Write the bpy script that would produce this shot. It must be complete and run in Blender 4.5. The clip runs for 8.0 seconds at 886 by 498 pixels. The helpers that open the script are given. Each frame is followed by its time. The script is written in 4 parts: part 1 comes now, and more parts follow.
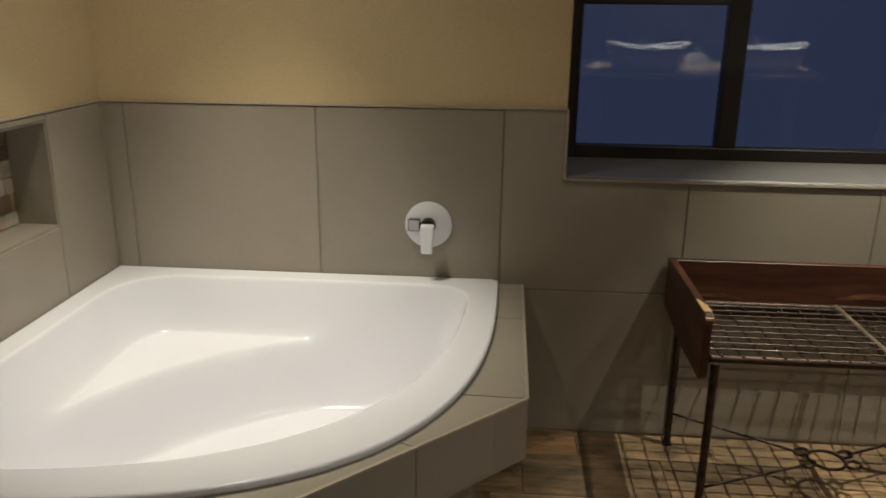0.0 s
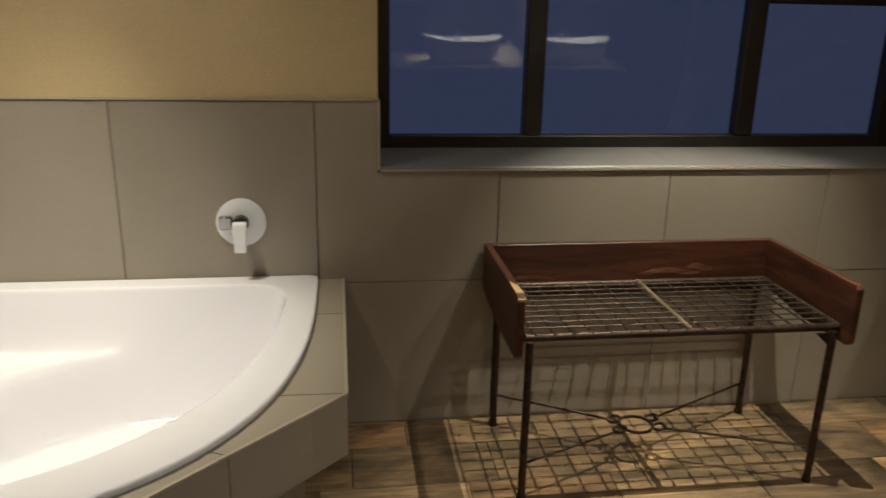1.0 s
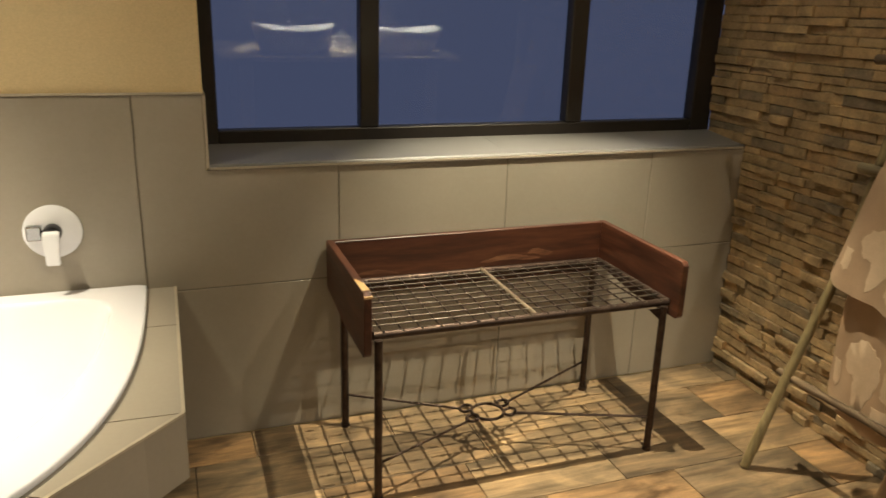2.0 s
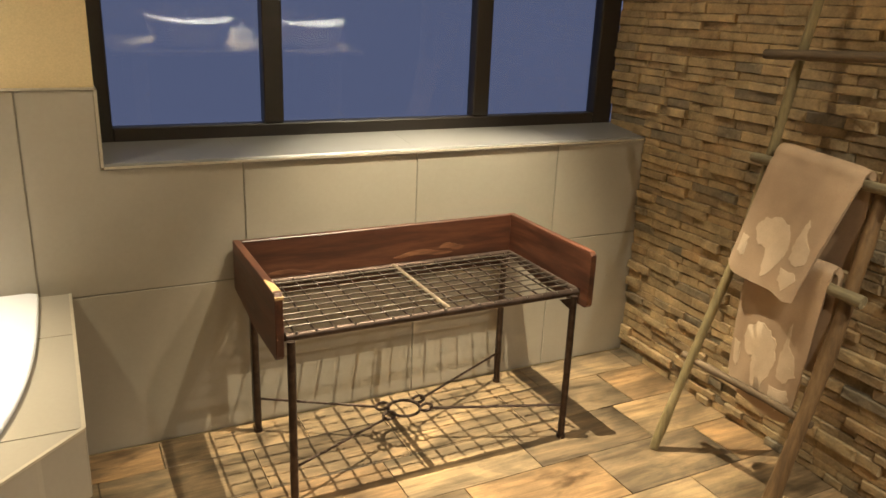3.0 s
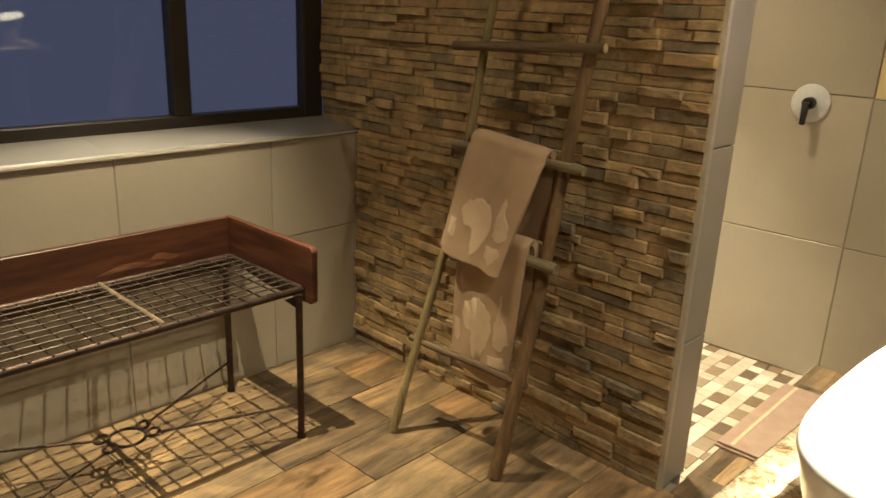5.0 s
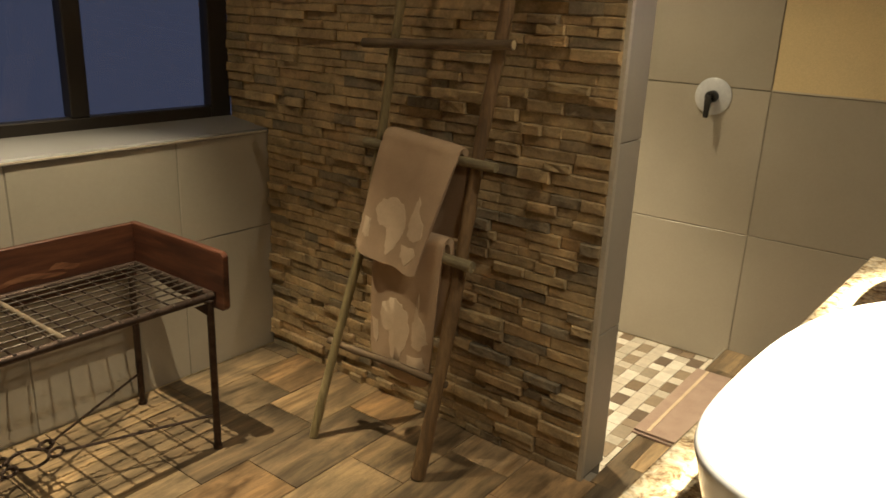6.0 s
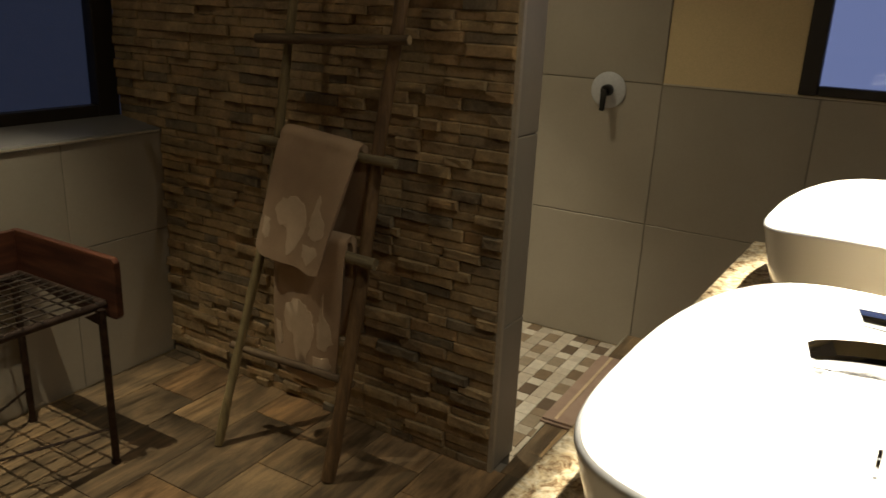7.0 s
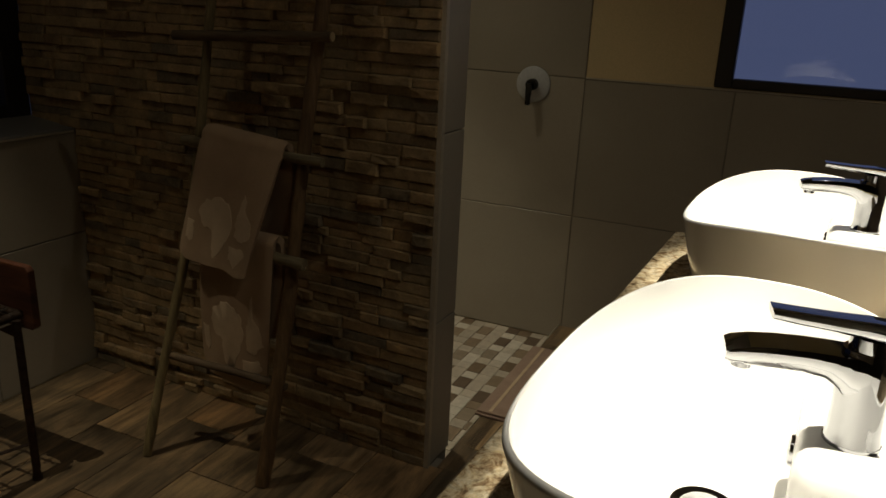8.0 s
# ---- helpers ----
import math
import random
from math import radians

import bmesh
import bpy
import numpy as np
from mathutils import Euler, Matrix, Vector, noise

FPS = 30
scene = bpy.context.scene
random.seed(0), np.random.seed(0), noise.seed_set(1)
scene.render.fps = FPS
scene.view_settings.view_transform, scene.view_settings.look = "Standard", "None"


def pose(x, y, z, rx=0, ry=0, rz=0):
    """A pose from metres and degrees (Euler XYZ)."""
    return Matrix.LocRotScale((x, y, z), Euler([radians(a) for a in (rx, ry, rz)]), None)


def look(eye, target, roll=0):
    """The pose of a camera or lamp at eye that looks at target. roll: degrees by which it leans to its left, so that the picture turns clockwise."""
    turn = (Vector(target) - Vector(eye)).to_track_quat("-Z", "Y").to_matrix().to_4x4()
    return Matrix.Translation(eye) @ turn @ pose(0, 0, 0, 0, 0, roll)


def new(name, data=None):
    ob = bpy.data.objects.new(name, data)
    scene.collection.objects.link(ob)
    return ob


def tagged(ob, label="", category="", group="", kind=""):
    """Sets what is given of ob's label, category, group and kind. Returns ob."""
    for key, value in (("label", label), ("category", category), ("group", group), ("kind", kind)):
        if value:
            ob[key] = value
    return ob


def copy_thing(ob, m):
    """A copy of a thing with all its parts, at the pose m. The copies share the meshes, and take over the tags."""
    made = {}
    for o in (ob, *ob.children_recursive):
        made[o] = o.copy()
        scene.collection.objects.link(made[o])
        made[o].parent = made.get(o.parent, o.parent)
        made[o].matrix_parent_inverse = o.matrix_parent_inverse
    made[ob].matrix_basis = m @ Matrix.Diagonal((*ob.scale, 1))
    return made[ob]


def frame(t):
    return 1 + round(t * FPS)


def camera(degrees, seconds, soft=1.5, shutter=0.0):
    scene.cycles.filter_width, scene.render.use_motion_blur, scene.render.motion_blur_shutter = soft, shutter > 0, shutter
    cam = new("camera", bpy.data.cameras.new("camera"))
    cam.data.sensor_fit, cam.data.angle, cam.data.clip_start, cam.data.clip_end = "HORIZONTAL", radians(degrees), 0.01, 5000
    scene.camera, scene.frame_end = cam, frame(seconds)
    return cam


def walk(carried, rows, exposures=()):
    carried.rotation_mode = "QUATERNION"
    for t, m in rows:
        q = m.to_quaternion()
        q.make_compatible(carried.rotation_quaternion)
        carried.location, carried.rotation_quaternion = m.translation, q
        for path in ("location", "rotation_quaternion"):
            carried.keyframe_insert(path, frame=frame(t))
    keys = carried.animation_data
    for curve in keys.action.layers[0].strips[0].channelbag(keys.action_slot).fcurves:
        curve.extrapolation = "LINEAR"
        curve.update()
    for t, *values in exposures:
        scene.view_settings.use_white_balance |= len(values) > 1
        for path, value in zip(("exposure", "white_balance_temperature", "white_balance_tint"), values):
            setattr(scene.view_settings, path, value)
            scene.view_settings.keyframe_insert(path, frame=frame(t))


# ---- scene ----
cam = camera(60.2, 8.0, shutter=0.35)

PATH = [
    (0, (0.513, 0.046, 1.364), (0.359, 1.951, 0.778), 0.6),
    (0.5, (0.55, 0.048, 1.368), (0.585, 1.959, 0.777), 1.0),
    (1, (0.577, 0.07, 1.348), (0.843, 1.963, 0.757), 1.2),
    (1.5, (0.598, 0.092, 1.348), (1.062, 1.944, 0.75), 1.4),
    (2, (0.598, 0.13, 1.346), (1.253, 1.92, 0.74), 1.7),
    (3.3, (0.595, 0.152, 1.341), (1.518, 1.819, 0.732), 2.2),
    (3.5, (0.612, 0.142, 1.346), (1.576, 1.785, 0.738), 2.1),
    (4, (0.65, 0.139, 1.345), (1.805, 1.656, 0.74), 2.3),
    (4.5, (0.661, 0.131, 1.348), (1.963, 1.524, 0.745), 2.4),
    (6, (0.71, 0.127, 1.357), (2.235, 1.27, 0.749), 2.4),
    (6.5, (0.72, 0.118, 1.359), (2.305, 1.176, 0.752), 2.5),
    (7, (0.737, 0.109, 1.356), (2.386, 1.063, 0.748), 2.6),
    (7.5, (0.742, 0.099, 1.355), (2.44, 0.964, 0.749), 2.6),
    (8, (0.746, 0.106, 1.364), (2.474, 0.902, 0.748), 2.6),
]
walk(cam, [(t, look(eye, target, roll)) for t, eye, target, roll in PATH], exposures=[(0.0, -0.2, 5800, 12), (0.5, -0.3, 5800, 12), (1.0, 0.1, 5950, 12), (1.5, 0.55, 6350, 11), (2.0, 1.0, 6500, 10), (3.4, 1.8, 6550, 10), (4.0, 1.95, 6600, 10), (4.6, 1.25, 7050, 11), (5.8, 0.6, 6900, 11), (6.5, -0.1, 6850, 10), (7.0, -0.85, 6450, 10), (7.5, -1.5, 6350, 10), (8.0, -2.15, 6350, 10)])

# ---- light ----
FLOOR, CEIL = -0.025, 2.42
WALL, LEFT, STONE, RIGHT, SOUTH = 2.45, -0.80, 2.64, 3.914, -0.55
TAU = math.tau

world = bpy.data.worlds.new("dusk")
scene.world = world
world.use_nodes = True
wn = world.node_tree
wbg = wn.nodes["Background"]
wtc = wn.nodes.new("ShaderNodeTexCoord")
wsep = wn.nodes.new("ShaderNodeSeparateXYZ")
wramp = wn.nodes.new("ShaderNodeValToRGB")
wramp.color_ramp.elements[0].position, wramp.color_ramp.elements[0].color = 0.62, (0.23, 0.268, 0.455, 1)
wramp.color_ramp.elements[1].position, wramp.color_ramp.elements[1].color = 0.97, (2.1, 2.45, 4.4, 1)
wn.links.new(wtc.outputs["Generated"], wsep.inputs[0])
wn.links.new(wsep.outputs["X"], wramp.inputs["Fac"])   # the last light stands in the east-facing sky
wn.links.new(wramp.outputs["Color"], wbg.inputs["Color"])
wbg.inputs["Strength"].default_value = 0.145


def downlight(x, y, beam, spill, cone=52, soft=0.5, tint=(1.0, 0.895, 0.65), z=CEIL - 0.03, size=0.016, wide=118):
    """A recessed downlight: a tight reflector beam and the wide spill round it."""
    for watts, angle, edge in ((beam, cone, soft), (spill, wide, 1.0)):
        data = bpy.data.lights.new("downlight", "SPOT")
        data.energy, data.color, data.shadow_soft_size = watts, tint, size
        data.spot_size, data.spot_blend = radians(angle), edge
        new("downlight", data).matrix_basis = look((x, y, z), (x, y + 0.0001, 0))


downlight(1.72, 2.06, 172, 16, cone=58, soft=0.8, size=0.003, z=2.34)                  # over the bench
downlight(-0.22, 1.90, 158, 27, cone=58, soft=1.0, size=0.04)    # over the bath
downlight(1.43, -0.04, 800, 60, cone=31, soft=0.35, tint=(1.0, 0.92, 0.73))               # over the basins
downlight(2.18, -0.04, 800, 50, cone=31, soft=0.35, tint=(1.0, 0.92, 0.73), wide=150)
downlight(3.12, 1.60, 165, 78, cone=60, size=0.10)                           # in the shower

# ---- materials ----


def material(name, rough=0.5, metal=0.0, spec=0.5):
    m = bpy.data.materials.new(name)
    m.use_nodes = True
    t = m.node_tree
    b = t.nodes["Principled BSDF"]
    b.inputs["Roughness"].default_value = rough
    b.inputs["Metallic"].default_value = metal
    b.inputs["Specular IOR Level"].default_value = spec
    return m, t, b


def node(t, kind, **values):
    n = t.nodes.new(kind)
    for key, v in values.items():
        n.inputs[key.replace("_", " ")].default_value = v
    return n


def coords(t, scale=(1, 1, 1), space="Object"):
    c = t.nodes.new("ShaderNodeTexCoord")
    mp = t.nodes.new("ShaderNodeMapping")
    mp.inputs["Scale"].default_value = scale
    t.links.new(c.outputs[space], mp.inputs["Vector"])
    return mp.outputs["Vector"]


def place_coords(t, scale=(1, 1, 1)):
    g = t.nodes.new("ShaderNodeNewGeometry")
    mp = t.nodes.new("ShaderNodeMapping")
    mp.inputs["Scale"].default_value = scale
    t.links.new(g.outputs["Position"], mp.inputs["Vector"])
    return mp.outputs["Vector"]


def ramp(t, fac, stops):
    r = t.nodes.new("ShaderNodeValToRGB")
    e = r.color_ramp.elements
    while len(e) < len(stops):
        e.new(0.5)
    for el, (p, c) in zip(e, stops):
        el.position, el.color = p, (*c, 1)
    t.links.new(fac, r.inputs["Fac"])
    return r.outputs["Color"]


def noise_tex(t, vec, scale, detail=4, rough=0.55, distortion=0.0):
    n = node(t, "ShaderNodeTexNoise", Scale=scale, Detail=detail, Roughness=rough, Distortion=distortion)
    t.links.new(vec, n.inputs["Vector"])
    return n.outputs["Fac"]


def mix(t, a, b, fac=0.5, mode="MIX"):
    n = t.nodes.new("ShaderNodeMix")
    n.data_type, n.blend_type = "RGBA", mode
    for s, v in (("A", a), ("B", b)):
        sock = [i for i in n.inputs if i.name == s and i.type == "RGBA"][0]
        if isinstance(v, tuple):
            sock.default_value = (*v, 1)
        else:
            t.links.new(v, sock)
    f = n.inputs[0]
    if isinstance(fac, float):
        f.default_value = fac
    else:
        t.links.new(fac, f)
    return [o for o in n.outputs if o.type == "RGBA"][0]


def bump(t, b, height, strength=0.3, distance=0.002):
    n = node(t, "ShaderNodeBump", Strength=strength, Distance=distance)
    t.links.new(height, n.inputs["Height"])
    t.links.new(n.outputs["Normal"], b.inputs["Normal"])


def roughen(t, b, fac, lo, hi):
    n = t.nodes.new("ShaderNodeMapRange")
    n.inputs["To Min"].default_value, n.inputs["To Max"].default_value = lo, hi
    t.links.new(fac, n.inputs["Value"])
    t.links.new(n.outputs["Result"], b.inputs["Roughness"])


def object_random(t):
    return t.nodes.new("ShaderNodeObjectInfo").outputs["Random"]


def mottled(name, dark, light, scale, rough=0.5, fine=60, relief=0.15, spec=0.5, vary=0.06, metal=0.0, grit=0.1):
    """A surface with broad cloudy tone, fine grain and a slight difference from piece to piece."""
    m, t, b = material(name, rough, metal, spec)
    v = place_coords(t)
    broad = noise_tex(t, v, scale, 5)
    grain = noise_tex(t, v, fine, 3)
    col = ramp(t, broad, [(0.3, dark), (0.7, light)])
    col = mix(t, col, ramp(t, grain, [(0.3, (1 - grit,) * 3), (0.7, (1 + grit * 0.8,) * 3)]), 0.8, "MULTIPLY")
    k = 1 - vary
    col = mix(t, col, ramp(t, object_random(t), [(0, (k, k, k)), (1, (1 + vary, 1 + vary, 1 + vary))]), 1.0, "MULTIPLY")
    t.links.new(col, b.inputs["Base Color"])
    roughen(t, b, broad, rough * 0.85, min(1, rough * 1.2))
    if relief:
        bump(t, b, grain, relief, 0.001)
    return m


def plain(name, colour, rough=0.5, metal=0.0, spec=0.5, fine=80, relief=0.05):
    return mottled(name, tuple(c * 0.93 for c in colour), tuple(min(1, c * 1.05) for c in colour), 6, rough, fine, relief, spec, 0.0, metal)


TILE = mottled("taupe_tile", (0.318, 0.278, 0.218), (0.365, 0.322, 0.256), 2.2, 0.34, 90, 0.03, grit=0.03)
GROUT = mottled("grout", (0.205, 0.18, 0.14), (0.255, 0.224, 0.178), 9, 0.9, 150, 0.3)
PAINT = mottled("cream_paint", (0.60, 0.47, 0.265), (0.66, 0.52, 0.30), 1.6, 0.75, 220, 0.12, 0.3)
# unseen wall, coloured dark so the chrome taps mirror something dark
UNSEEN_DARK_WALL = mottled("unseen_wall_dark_brown", (0.075, 0.06, 0.045), (0.095, 0.078, 0.06), 2, 0.7, 200, 0.1, 0.3)
# the ceiling is out of view; its dark tone cuts bounced light
DIMMED_CEILING = mottled("dimmed_unseen_ceiling", (0.27, 0.235, 0.19), (0.31, 0.27, 0.22), 2, 0.85, 200, 0.1, 0.3)


def glazed(name, colour, rough):
    """Smooth glaze: even colour, faint unevenness in the gloss alone."""
    m, t, b = material(name, rough)
    b.inputs["Base Color"].default_value = (*colour, 1)
    roughen(t, b, noise_tex(t, place_coords(t), 9, 3), rough * 0.7, rough * 1.5)
    return m


ACRYLIC = glazed("white_acrylic", (0.83, 0.82, 0.86), 0.11)
CERAMIC = glazed("white_ceramic", (0.85, 0.84, 0.82), 0.07)
CHROME = glazed("chrome", (0.44, 0.445, 0.46), 0.05)
CHROME.node_tree.nodes["Principled BSDF"].inputs["Metallic"].default_value = 1.0
# chrome with the dark room it would mirror put into its colour
CHROME_DARK_REFLECTION = plain("chrome_dark_reflection", (0.05, 0.05, 0.052), 0.18, 1.0)
STEEL = glazed("mid_chrome", (0.36, 0.365, 0.375), 0.12)
STEEL.node_tree.nodes["Principled BSDF"].inputs["Metallic"].default_value = 1.0
GREY_PLATE = plain("satin_grey_enamel", (0.52, 0.52, 0.515), 0.25)
WHITE_PLATE = glazed("white_enamel", (0.84, 0.84, 0.86), 0.10)
TISSUE = plain("white_paper", (0.80, 0.80, 0.80), 0.7)
FRAME = plain("bronze_aluminium", (0.022, 0.017, 0.013), 0.42, 0.0)
SILL = mottled("grey_sill_tile", (0.165, 0.156, 0.145), (0.20, 0.19, 0.176), 3, 0.34, 120, 0.03, grit=0.04)
TRIM = plain("aluminium_trim", (0.52, 0.46, 0.36), 0.38, 0.3)
IRON = mottled("dark_iron", (0.035, 0.022, 0.016), (0.085, 0.055, 0.04), 40, 0.45, 300, 0.4, 0.5, 0, 0.75)
WIRE = mottled("steel_wire", (0.10, 0.082, 0.066), (0.16, 0.132, 0.108), 12, 0.38, 60, 0.0, 0.5, 0, 0.85, grit=0.05)
PALE_BAR = mottled("worn_steel_bar", (0.14, 0.10, 0.065), (0.30, 0.235, 0.16), 45, 0.5, 200, 0.15, 0.5, 0, 0.4)
TOWEL = mottled("beige_terry", (0.36, 0.245, 0.155), (0.43, 0.30, 0.19), 9, 0.95, 420, 0.9, 0.1)
TOWEL_MARK = mottled("pale_terry", (0.52, 0.385, 0.255), (0.62, 0.47, 0.32), 16, 0.95, 420, 0.9, 0.1)
MAT = mottled("rose_beige_terry", (0.31, 0.215, 0.165), (0.37, 0.265, 0.205), 14, 0.95, 420, 0.9, 0.1)


def wood_material(name, dark, mid, light, axis, rough=0.45, scale=1.0, relief=0.25, own=True, along=0.9):
    """Long grain along one axis, with knots and streaks."""
    m, t, b = material(name, rough)
    s = [9 * scale] * 3
    s[axis] = along * scale
    v = coords(t, s) if own else place_coords(t, s)
    off = t.nodes.new("ShaderNodeVectorMath")
    rnd = object_random(t)
    sc = t.nodes.new("ShaderNodeMath")
    sc.operation = "MULTIPLY"
    sc.inputs[1].default_value = 37.0
    t.links.new(rnd, sc.inputs[0])
    t.links.new(v, off.inputs[0])
    t.links.new(sc.outputs[0], off.inputs[1])
    v = off.outputs[0]
    big = noise_tex(t, v, 0.9, 4, 0.6, 1.2)
    fine = noise_tex(t, v, 5.0, 5, 0.65, 0.5)
    col = ramp(t, big, [(0.28, dark), (0.5, mid), (0.72, light)])
    col = mix(t, col, ramp(t, fine, [(0.3, (0.55, 0.52, 0.5)), (0.65, (1.12, 1.1, 1.08))]), 0.8, "MULTIPLY")
    t.links.new(col, b.inputs["Base Color"])
    roughen(t, b, fine, rough * 0.8, min(1, rough * 1.25))
    bump(t, b, fine, relief, 0.0015)
    return m, t, b, rnd, col


BOARD = wood_material("mahogany", (0.032, 0.0105, 0.006), (0.072, 0.024, 0.012), (0.125, 0.046, 0.022), 0, 0.42, 2.2)[0]
BOARD_SIDE = wood_material("mahogany_side", (0.032, 0.0105, 0.006), (0.072, 0.024, 0.012), (0.125, 0.046, 0.022), 1, 0.42, 2.2)[0]
BARE = wood_material("worn_wood", (0.5, 0.30, 0.12), (0.62, 0.40, 0.18), (0.7, 0.48, 0.24), 1, 0.6, 2.2)[0]
BRANCH_GREY = wood_material("weathered_branch", (0.14, 0.105, 0.046), (0.24, 0.185, 0.084), (0.34, 0.265, 0.13), 2, 0.7, 2.5, 0.5)[0]
BRANCH_BROWN = wood_material("brown_branch", (0.10, 0.056, 0.024), (0.175, 0.102, 0.043), (0.25, 0.155, 0.072), 2, 0.65, 2.5, 0.5)[0]
KNOT = wood_material("knotty_streak", (0.06, 0.02, 0.011), (0.15, 0.062, 0.030), (0.26, 0.125, 0.062), 0, 0.45, 4.0)[0]
RUNG_GREY = wood_material("weathered_rung", (0.13, 0.10, 0.055), (0.22, 0.175, 0.095), (0.31, 0.25, 0.145), 1, 0.75, 2.5, 0.6)[0]
RUNG_BROWN = wood_material("brown_rung", (0.06, 0.038, 0.019), (0.12, 0.078, 0.04), (0.20, 0.135, 0.072), 1, 0.75, 2.5, 0.6)[0]
CUT_END = plain("cut_wood", (0.42, 0.31, 0.17), 0.8)


def plank_material():
    """Wood-look porcelain: soft long streaks, cloudy patches, a tone of its own for each plank."""
    m, t, b = material("rustic_plank", 0.40)
    rnd = object_random(t)
    shift = t.nodes.new("ShaderNodeMath")
    shift.operation = "MULTIPLY"
    shift.inputs[1].default_value = 41.0
    t.links.new(rnd, shift.inputs[0])

    def streaks(scale, size, detail, distortion):
        off = t.nodes.new("ShaderNodeVectorMath")
        t.links.new(coords(t, scale), off.inputs[0])
        t.links.new(shift.outputs[0], off.inputs[1])
        return noise_tex(t, off.outputs[0], size, detail, 0.6, distortion)

    cloud = streaks((2.2, 5.0, 1), 1.6, 4, 0.6)
    grain = streaks((2.6, 26.0, 1), 1.6, 5, 0.5)
    knots = streaks((5.0, 9.0, 1), 1.0, 3, 0.2)
    col = ramp(t, rnd, [(0.0, (0.216, 0.149, 0.083)), (0.2, (0.115, 0.083, 0.051)), (0.4, (0.281, 0.198, 0.111)), (0.6, (0.140, 0.103, 0.064)), (0.8, (0.252, 0.155, 0.076)), (1.0, (0.310, 0.231, 0.143))])
    col = mix(t, col, ramp(t, cloud, [(0.34, (0.50, 0.50, 0.50)), (0.5, (1, 0.98, 0.95)), (0.66, (1.65, 1.54, 1.38))]), 1.0, "MULTIPLY")
    col = mix(t, col, ramp(t, grain, [(0.32, (0.50, 0.46, 0.41)), (0.5, (1, 1, 1)), (0.68, (1.45, 1.42, 1.35))]), 0.9, "MULTIPLY")
    col = mix(t, col, ramp(t, knots, [(0.26, (0.36, 0.30, 0.25)), (0.36, (1, 1, 1))]), 0.85, "MULTIPLY")
    fine = noise_tex(t, place_coords(t), 160, 3)
    col = mix(t, col, ramp(t, fine, [(0.3, (0.88, 0.88, 0.88)), (0.7, (1.1, 1.1, 1.1))]), 0.7, "MULTIPLY")
    t.links.new(col, b.inputs["Base Color"])
    roughen(t, b, grain, 0.32, 0.52)
    bump(t, b, grain, 0.2, 0.0012)
    return m


PLANK = plank_material()


def stone_material():
    m, t, b = material("ledge_stone", 0.8, 0, 0.35)
    v = place_coords(t)
    rnd = object_random(t)
    g = t.nodes.new("ShaderNodeNewGeometry")
    add = t.nodes.new("ShaderNodeMath")
    add.operation = "ADD"
    fr = t.nodes.new("ShaderNodeMath")
    fr.operation = "FRACT"
    t.links.new(rnd, add.inputs[0])
    t.links.new(g.outputs["Random Per Island"], add.inputs[1])
    t.links.new(add.outputs[0], fr.inputs[0])
    col = ramp(t, fr.outputs[0], [(0.0, (0.288, 0.211, 0.115)), (0.12, (0.381, 0.271, 0.142)), (0.26, (0.316, 0.225, 0.119)), (0.38, (0.428, 0.310, 0.168)), (0.50, (0.335, 0.219, 0.108)),
                                  (0.62, (0.391, 0.288, 0.153)), (0.76, (0.298, 0.208, 0.112)), (0.85, (0.209, 0.168, 0.110)), (0.90, (0.214, 0.168, 0.108)), (0.94, (0.353, 0.254, 0.138)), (1.0, (0.400, 0.288, 0.153))])
    blotch = noise_tex(t, v, 14, 6, 0.65, 0.4)
    fine = noise_tex(t, v, 130, 5, 0.7)
    col = mix(t, col, ramp(t, blotch, [(0.3, (0.58, 0.56, 0.54)), (0.5, (1.0, 0.99, 0.97)), (0.72, (1.5, 1.42, 1.3))]), 0.95, "MULTIPLY")
    col = mix(t, col, ramp(t, fine, [(0.3, (0.75, 0.75, 0.75)), (0.65, (1.12, 1.1, 1.08))]), 0.8, "MULTIPLY")
    t.links.new(col, b.inputs["Base Color"])
    both = t.nodes.new("ShaderNodeMath")
    both.operation = "ADD"
    t.links.new(blotch, both.inputs[0])
    t.links.new(fine, both.inputs[1])
    bump(t, b, both.outputs[0], 0.7, 0.004)
    return m


STONES = stone_material()


def granite_material():
    m, t, b = material("gold_granite", 0.16)
    v = place_coords(t)
    n1 = noise_tex(t, v, 44, 6, 0.7, 0.8)
    n2 = noise_tex(t, v, 75, 5, 0.75)
    vo = node(t, "ShaderNodeTexVoronoi", Scale=120.0)
    t.links.new(v, vo.inputs["Vector"])
    col = ramp(t, n1, [(0.30, (0.035, 0.025, 0.02)), (0.40, (0.25, 0.165, 0.09)), (0.50, (0.50, 0.40, 0.25)), (0.62, (0.64, 0.56, 0.41)), (0.75, (0.41, 0.34, 0.24))])
    col = mix(t, col, ramp(t, n2, [(0.32, (0.2, 0.16, 0.13)), (0.5, (1, 1, 1)), (0.7, (1.3, 1.25, 1.15))]), 0.8, "MULTIPLY")
    col = mix(t, col, ramp(t, vo.outputs["Distance"], [(0.1, (0.8, 0.8, 0.8)), (0.6, (1.1, 1.1, 1.1))]), 0.7, "MULTIPLY")
    t.links.new(col, b.inputs["Base Color"])
    return m


GRANITE = granite_material()


